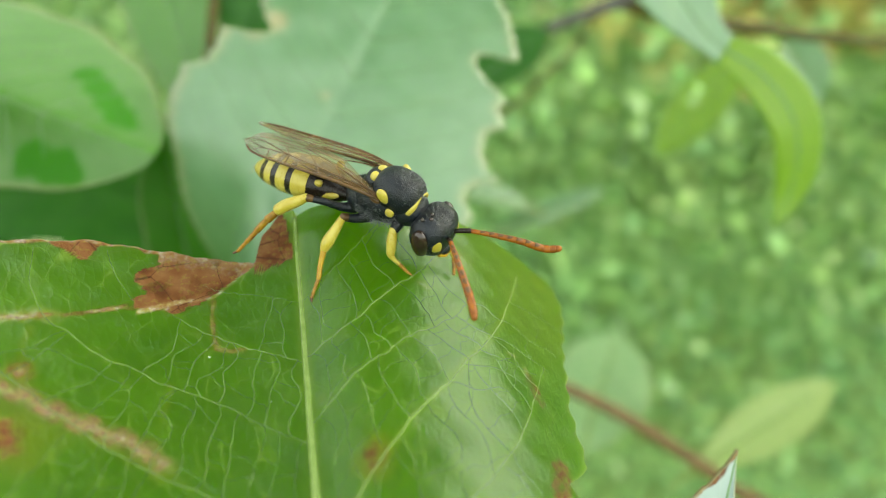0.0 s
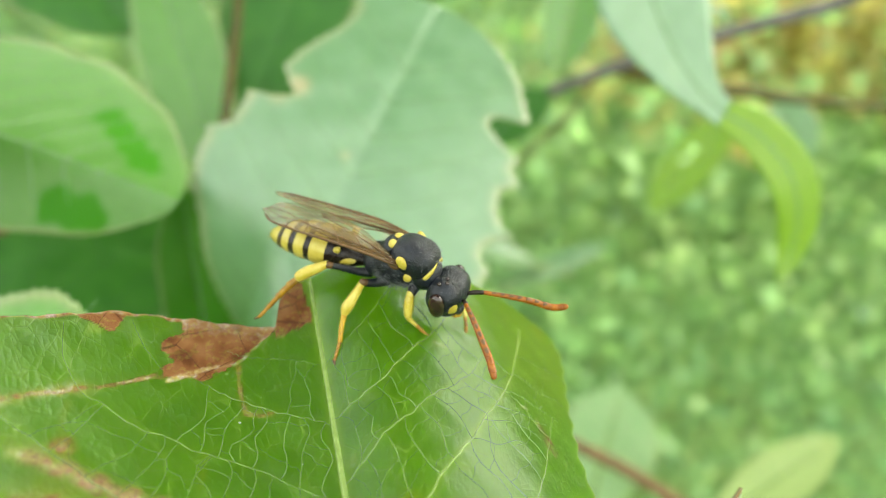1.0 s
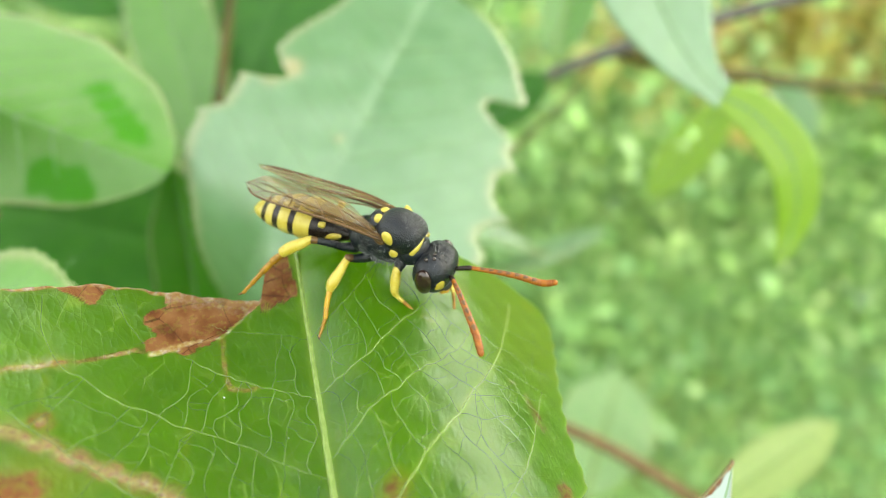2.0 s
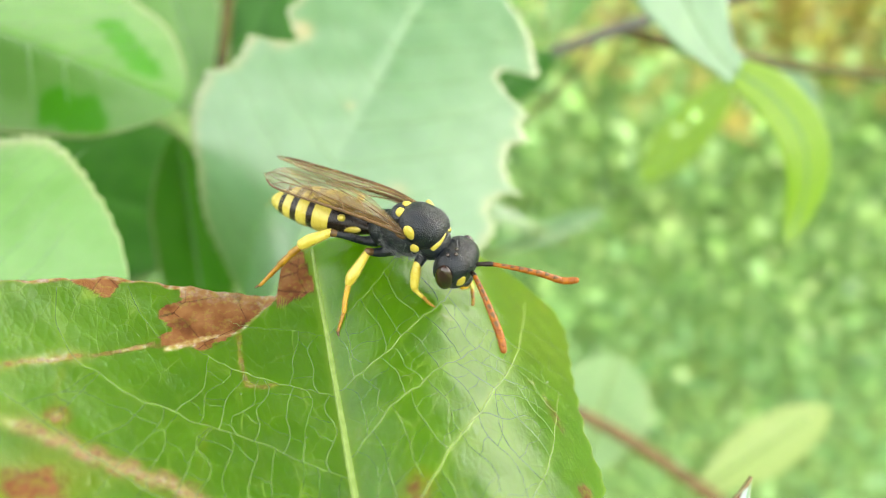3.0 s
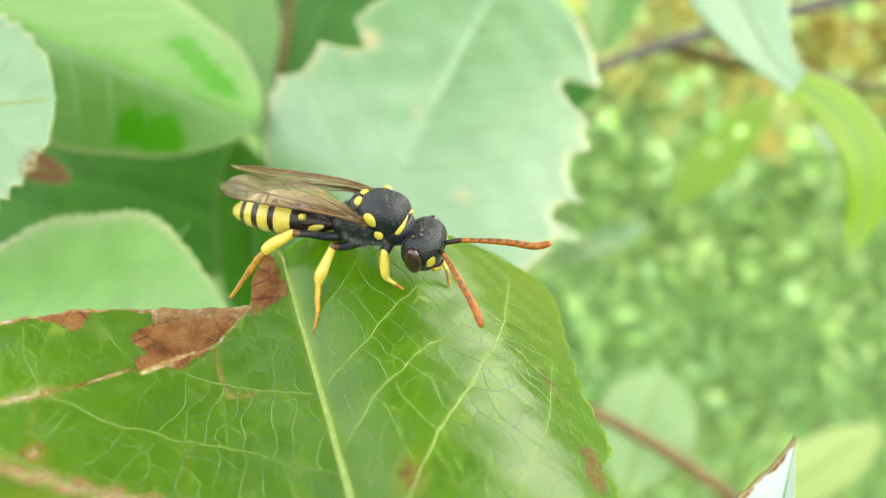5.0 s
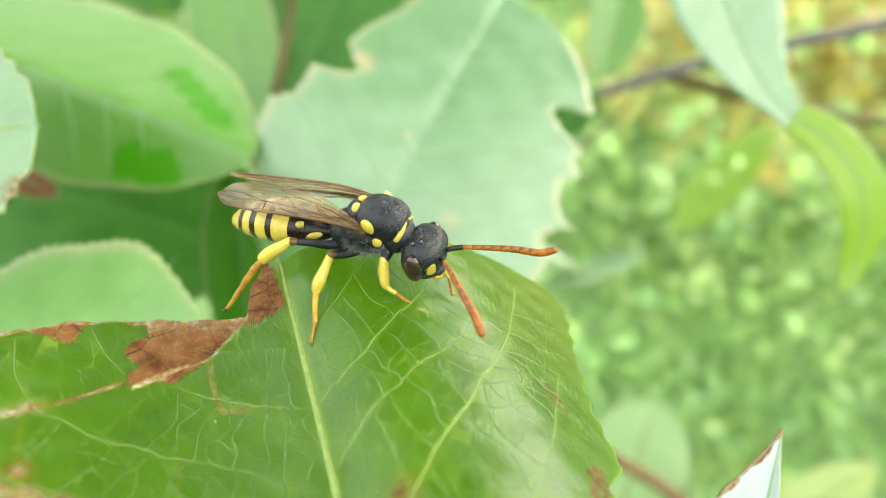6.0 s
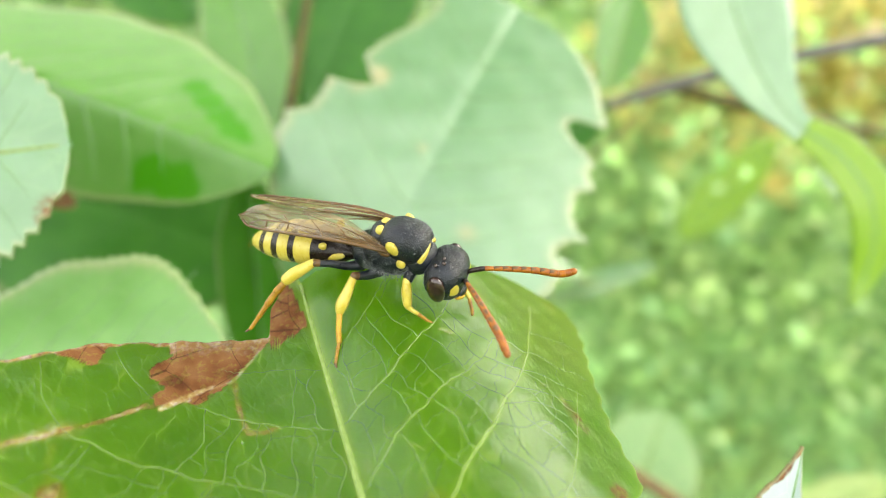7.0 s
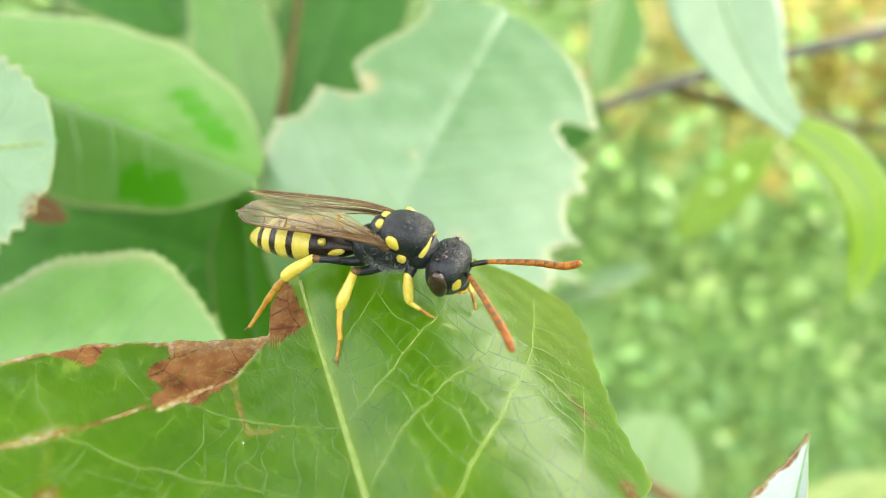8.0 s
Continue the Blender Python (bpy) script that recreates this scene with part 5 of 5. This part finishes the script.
leaf("leaf", (-49.0, 72.0, 6.5), (-41.0, 71.0, 3.2), (0.1, -1, 0.3), 1.6, "small dead brown leaf in the shade", DEAD, fold=0.2, veins=0, rib=VEIN_DULL, group=SHRUB, seed=21, stalk=2.0)
leaf("leaf", (-69.0, 82.0, 10.7), (-20.6, 84.0, -2.8), (0.1, -0.8, 0.5), 15.5, "shrub leaf with shade put into its deep green", GREEN_SHADED, veins=0, rib=VEIN_DULL, fold=0.1, arch=0.15, group=SHRUB, seed=7)
leaf("leaf", (-38.0, 104.0, 52.0), (-26.5, 100.0, 10.0), (0.1, -1, 0.5), 6.5, "bluish green leaf behind the stem", GREEN_SOFT, veins=0, rib=VEIN_DULL, fold=0.2, arch=0.1, group=SHRUB, seed=8)
leaf("leaf", (-8.0, 114.0, 66.0), (-23.5, 108.0, 20.0), (0.1, -1, 0.3), 11.0, "shrub leaf with shade put into its deep green", GREEN_SHADED, veins=0, rib=VEIN_DULL, fold=0.2, arch=0.1, group=SHRUB, seed=18)
leaf("leaf", (13.0, 113.0, 15.0), (27.0, 112.0, 24.0), (0.1, -1, 0.4), 4.5, "bluish green leaf behind the bitten leaf", GREEN_SHADED, veins=0, rib=VEIN_DULL, fold=0.2, group=SHRUB, seed=19)
leaf("leaf", (-70.0, 112.0, 71.7), (-41.2, 105.0, 34.5), (-0.2, -0.8, 0.5), 13.0, "shrub leaf with shade put into its deep green", GREEN_SHADED, veins=0, rib=VEIN_DULL, fold=0.15, arch=0.1, group=SHRUB, seed=9)
leaf("leaf", (-22.0, 80.0, -20.0), (-24.0, 77.0, 8.0), (-0.2, -1, 0.2), 5.0, "bright green leaf lit through behind the bitten leaf", GREEN_LIT, veins=0, rib=VEIN_DULL, fold=0.15, arch=0.1, group=SHRUB, seed=10)
leaf("leaf", (31.5, 112.0, -50.2), (40.1, 118.0, -29.7), (0.05, -1, 0.5), 8.8, "round light green leaf on the low twig", GREEN_PALE, peak=0.6, fold=0.08, group=SHRUB, seed=11)
leaf("leaf", (52.3, 112.0, -54.1), (79.2, 116.0, -40.0), (-0.2, -0.8, 0.7), 4.8, "pale yellowish green leaf on the low twig", GREEN_YELLOW, fold=0.15, group=SHRUB, seed=12)
leaf("leaf", (16.1, 112.0, -10.1), (37.2, 116.0, -2.7), (0.1, -0.6, 0.9), 2.6, "narrow pale leaf in the undergrowth", GREEN_COOL, fold=0.2, group=SHRUB, seed=13)
leaf("leaf", (25.0, 114.0, -6.0), (10.0, 112.0, -1.0), (0.1, -0.6, 0.9), 3.0, "narrow pale leaf in the undergrowth", GREEN_COOL, fold=0.2, group=SHRUB, seed=20)
leaf("leaf", (131.7, 258.0, 45.9), (95.6, 266.0, 3.7), (0.3, -0.7, 0.7), 10.0, "young lime green leaf", GREEN_LIME, fold=0.2, group=SHRUB, seed=14)
leaf("leaf", (35.8, 150.0, 35.1), (43.6, 155.0, 61.7), (0.3, -1, 0.6), 7.0, "pale green leaf behind the twig", GREEN_SOFT, fold=0.2, group=SHRUB, seed=15)
leaf("leaf", (85.6, 150.0, 27.3), (97.8, 155.0, 14.2), (-0.2, -1, 0.4), 7.0, "bluish green leaf behind the twig", GREEN_COOL, veins=0, fold=0.2, group=SHRUB, seed=16)


# unseen leaves added under the front leaf to keep light off its underside
leaf("leaf", (-62.0, 32.0, -30.0), (-10.0, 24.0, -35.0), (0.25, 0.0, 1), 19.0, "unseen deep green leaf added to shade the front leaf", GREEN_SHADED, fold=0.1, veins=0, rib=VEIN_DULL, group=SHRUB, seed=22)
leaf("leaf", (-40.0, 74.0, -52.0), (4.0, 62.0, -46.0), (0.0, -0.2, 1), 15.0, "unseen deep green leaf added to shade the front leaf", GREEN_SHADED, fold=0.1, veins=0, rib=VEIN_DULL, group=SHRUB, seed=23)


def hanging_leaf():
    """A leaf that bends over the twig and hangs down."""
    path = smooth_path([(*p, w) for p, w in (((29.8, 78.0, 42.5), 1.4), ((31.7, 78.0, 35.8), 6.0), ((33.4, 77.0, 27.3), 7.1), ((36.3, 76.0, 19.8), 4.3), ((40.2, 76.0, 14.8), 1.9),
                                             ((45.2, 76.0, 11.4), 2.9), ((48.9, 76.0, 6.6), 3.3), ((50.3, 77.0, 1.5), 2.9), ((49.8, 78.0, -3.0), 1.8), ((48.4, 78.0, -6.6), 0.2))], 10)
    ob = thing("leaf", BASE, "lime green leaf bent over and hanging from the twig", "leaf", SHRUB)
    n, k = len(path), 15
    t = np.gradient(path[:, :3], axis=0)
    verts = np.empty((n, k, 3))
    for i in range(n):
        d = unit(t[i])
        across = unit(np.cross(d, (0.15, -1, 0.1)))
        lift = np.cross(across, d)
        for j in range(k):
            v = -1 + 2 * j / (k - 1)
            verts[i, j] = path[i, :3] + across * v * path[i, 3] + lift * 0.07 * abs(v) * path[i, 3]
    idx = np.arange(n * k).reshape(n, k)
    faces = np.stack((idx[:-1, :-1], idx[:-1, 1:], idx[1:, 1:], idx[1:, :-1]), -1).reshape(-1, 4)
    # above the bend a paler, cooler green has the sky's sheen painted in
    fold_at = 42 * (k - 1)
    for rows_, material in ((faces[:fold_at], GREEN_COOL), (faces[fold_at:], GREEN_LIME)):
        b = new("blade", mesh_of("blade", verts.reshape(-1, 3), rows_, material))
        b.parent = ob
        mod = b.modifiers.new("thickness", "SOLIDIFY")
        mod.thickness = 0.25 * MM
    part("midrib", tube(path[:, :3], np.linspace(0.22, 0.08, n), 8), VEIN_DULL, ob)
    return ob


hanging_leaf()
front_leaf = leaf_front()
bee = insect()


def dew(s_, q_, size):
    """A speck of dew on the front leaf; s along its midrib, q across."""
    z = float(np.interp(q_, ARCH_Q, ARCH_Z) if q_ > 0 else 0.18 * q_ + 0.03 * q_ * q_)
    drop = new("dew_drop", mesh_of("dew_drop", *egg((0, 0, 0.35 * size), (size, size * 0.9, 0.6 * size), None, 14, 10), DEW))
    drop.matrix_world = front_leaf.matrix_world @ Matrix.Translation((q_ * MM, s_ * MM, z * MM))
    return tagged(drop, "tiny clear dew drop on the leaf", "dew drop", "dew drops on the leaf")


drops = [dew(*d) for d in ((2.03, -4.57, 0.055), (1.24, -2.15, 0.035), (-0.93, -1.72, 0.035), (0.8, 11.7, 0.06))]


# ---- what moves: leaves that sway, and the insect carried by its leaf ----
def motions():
    for ob, rows in ((front_leaf, SWAY), (bee, SWAY), (upper_leaf, SWAY_UPPER), (lower_leaf, SWAY_LOWER), (outer_leaf, SWAY_OUTER), (curl_leaf, SWAY_CURL), *((d, SWAY) for d in drops)):
        rest = BASE.inverted() @ ob.matrix_world
        walk(ob, [(r[0], placed(r[1:]) @ rest) for r in rows])


motions()
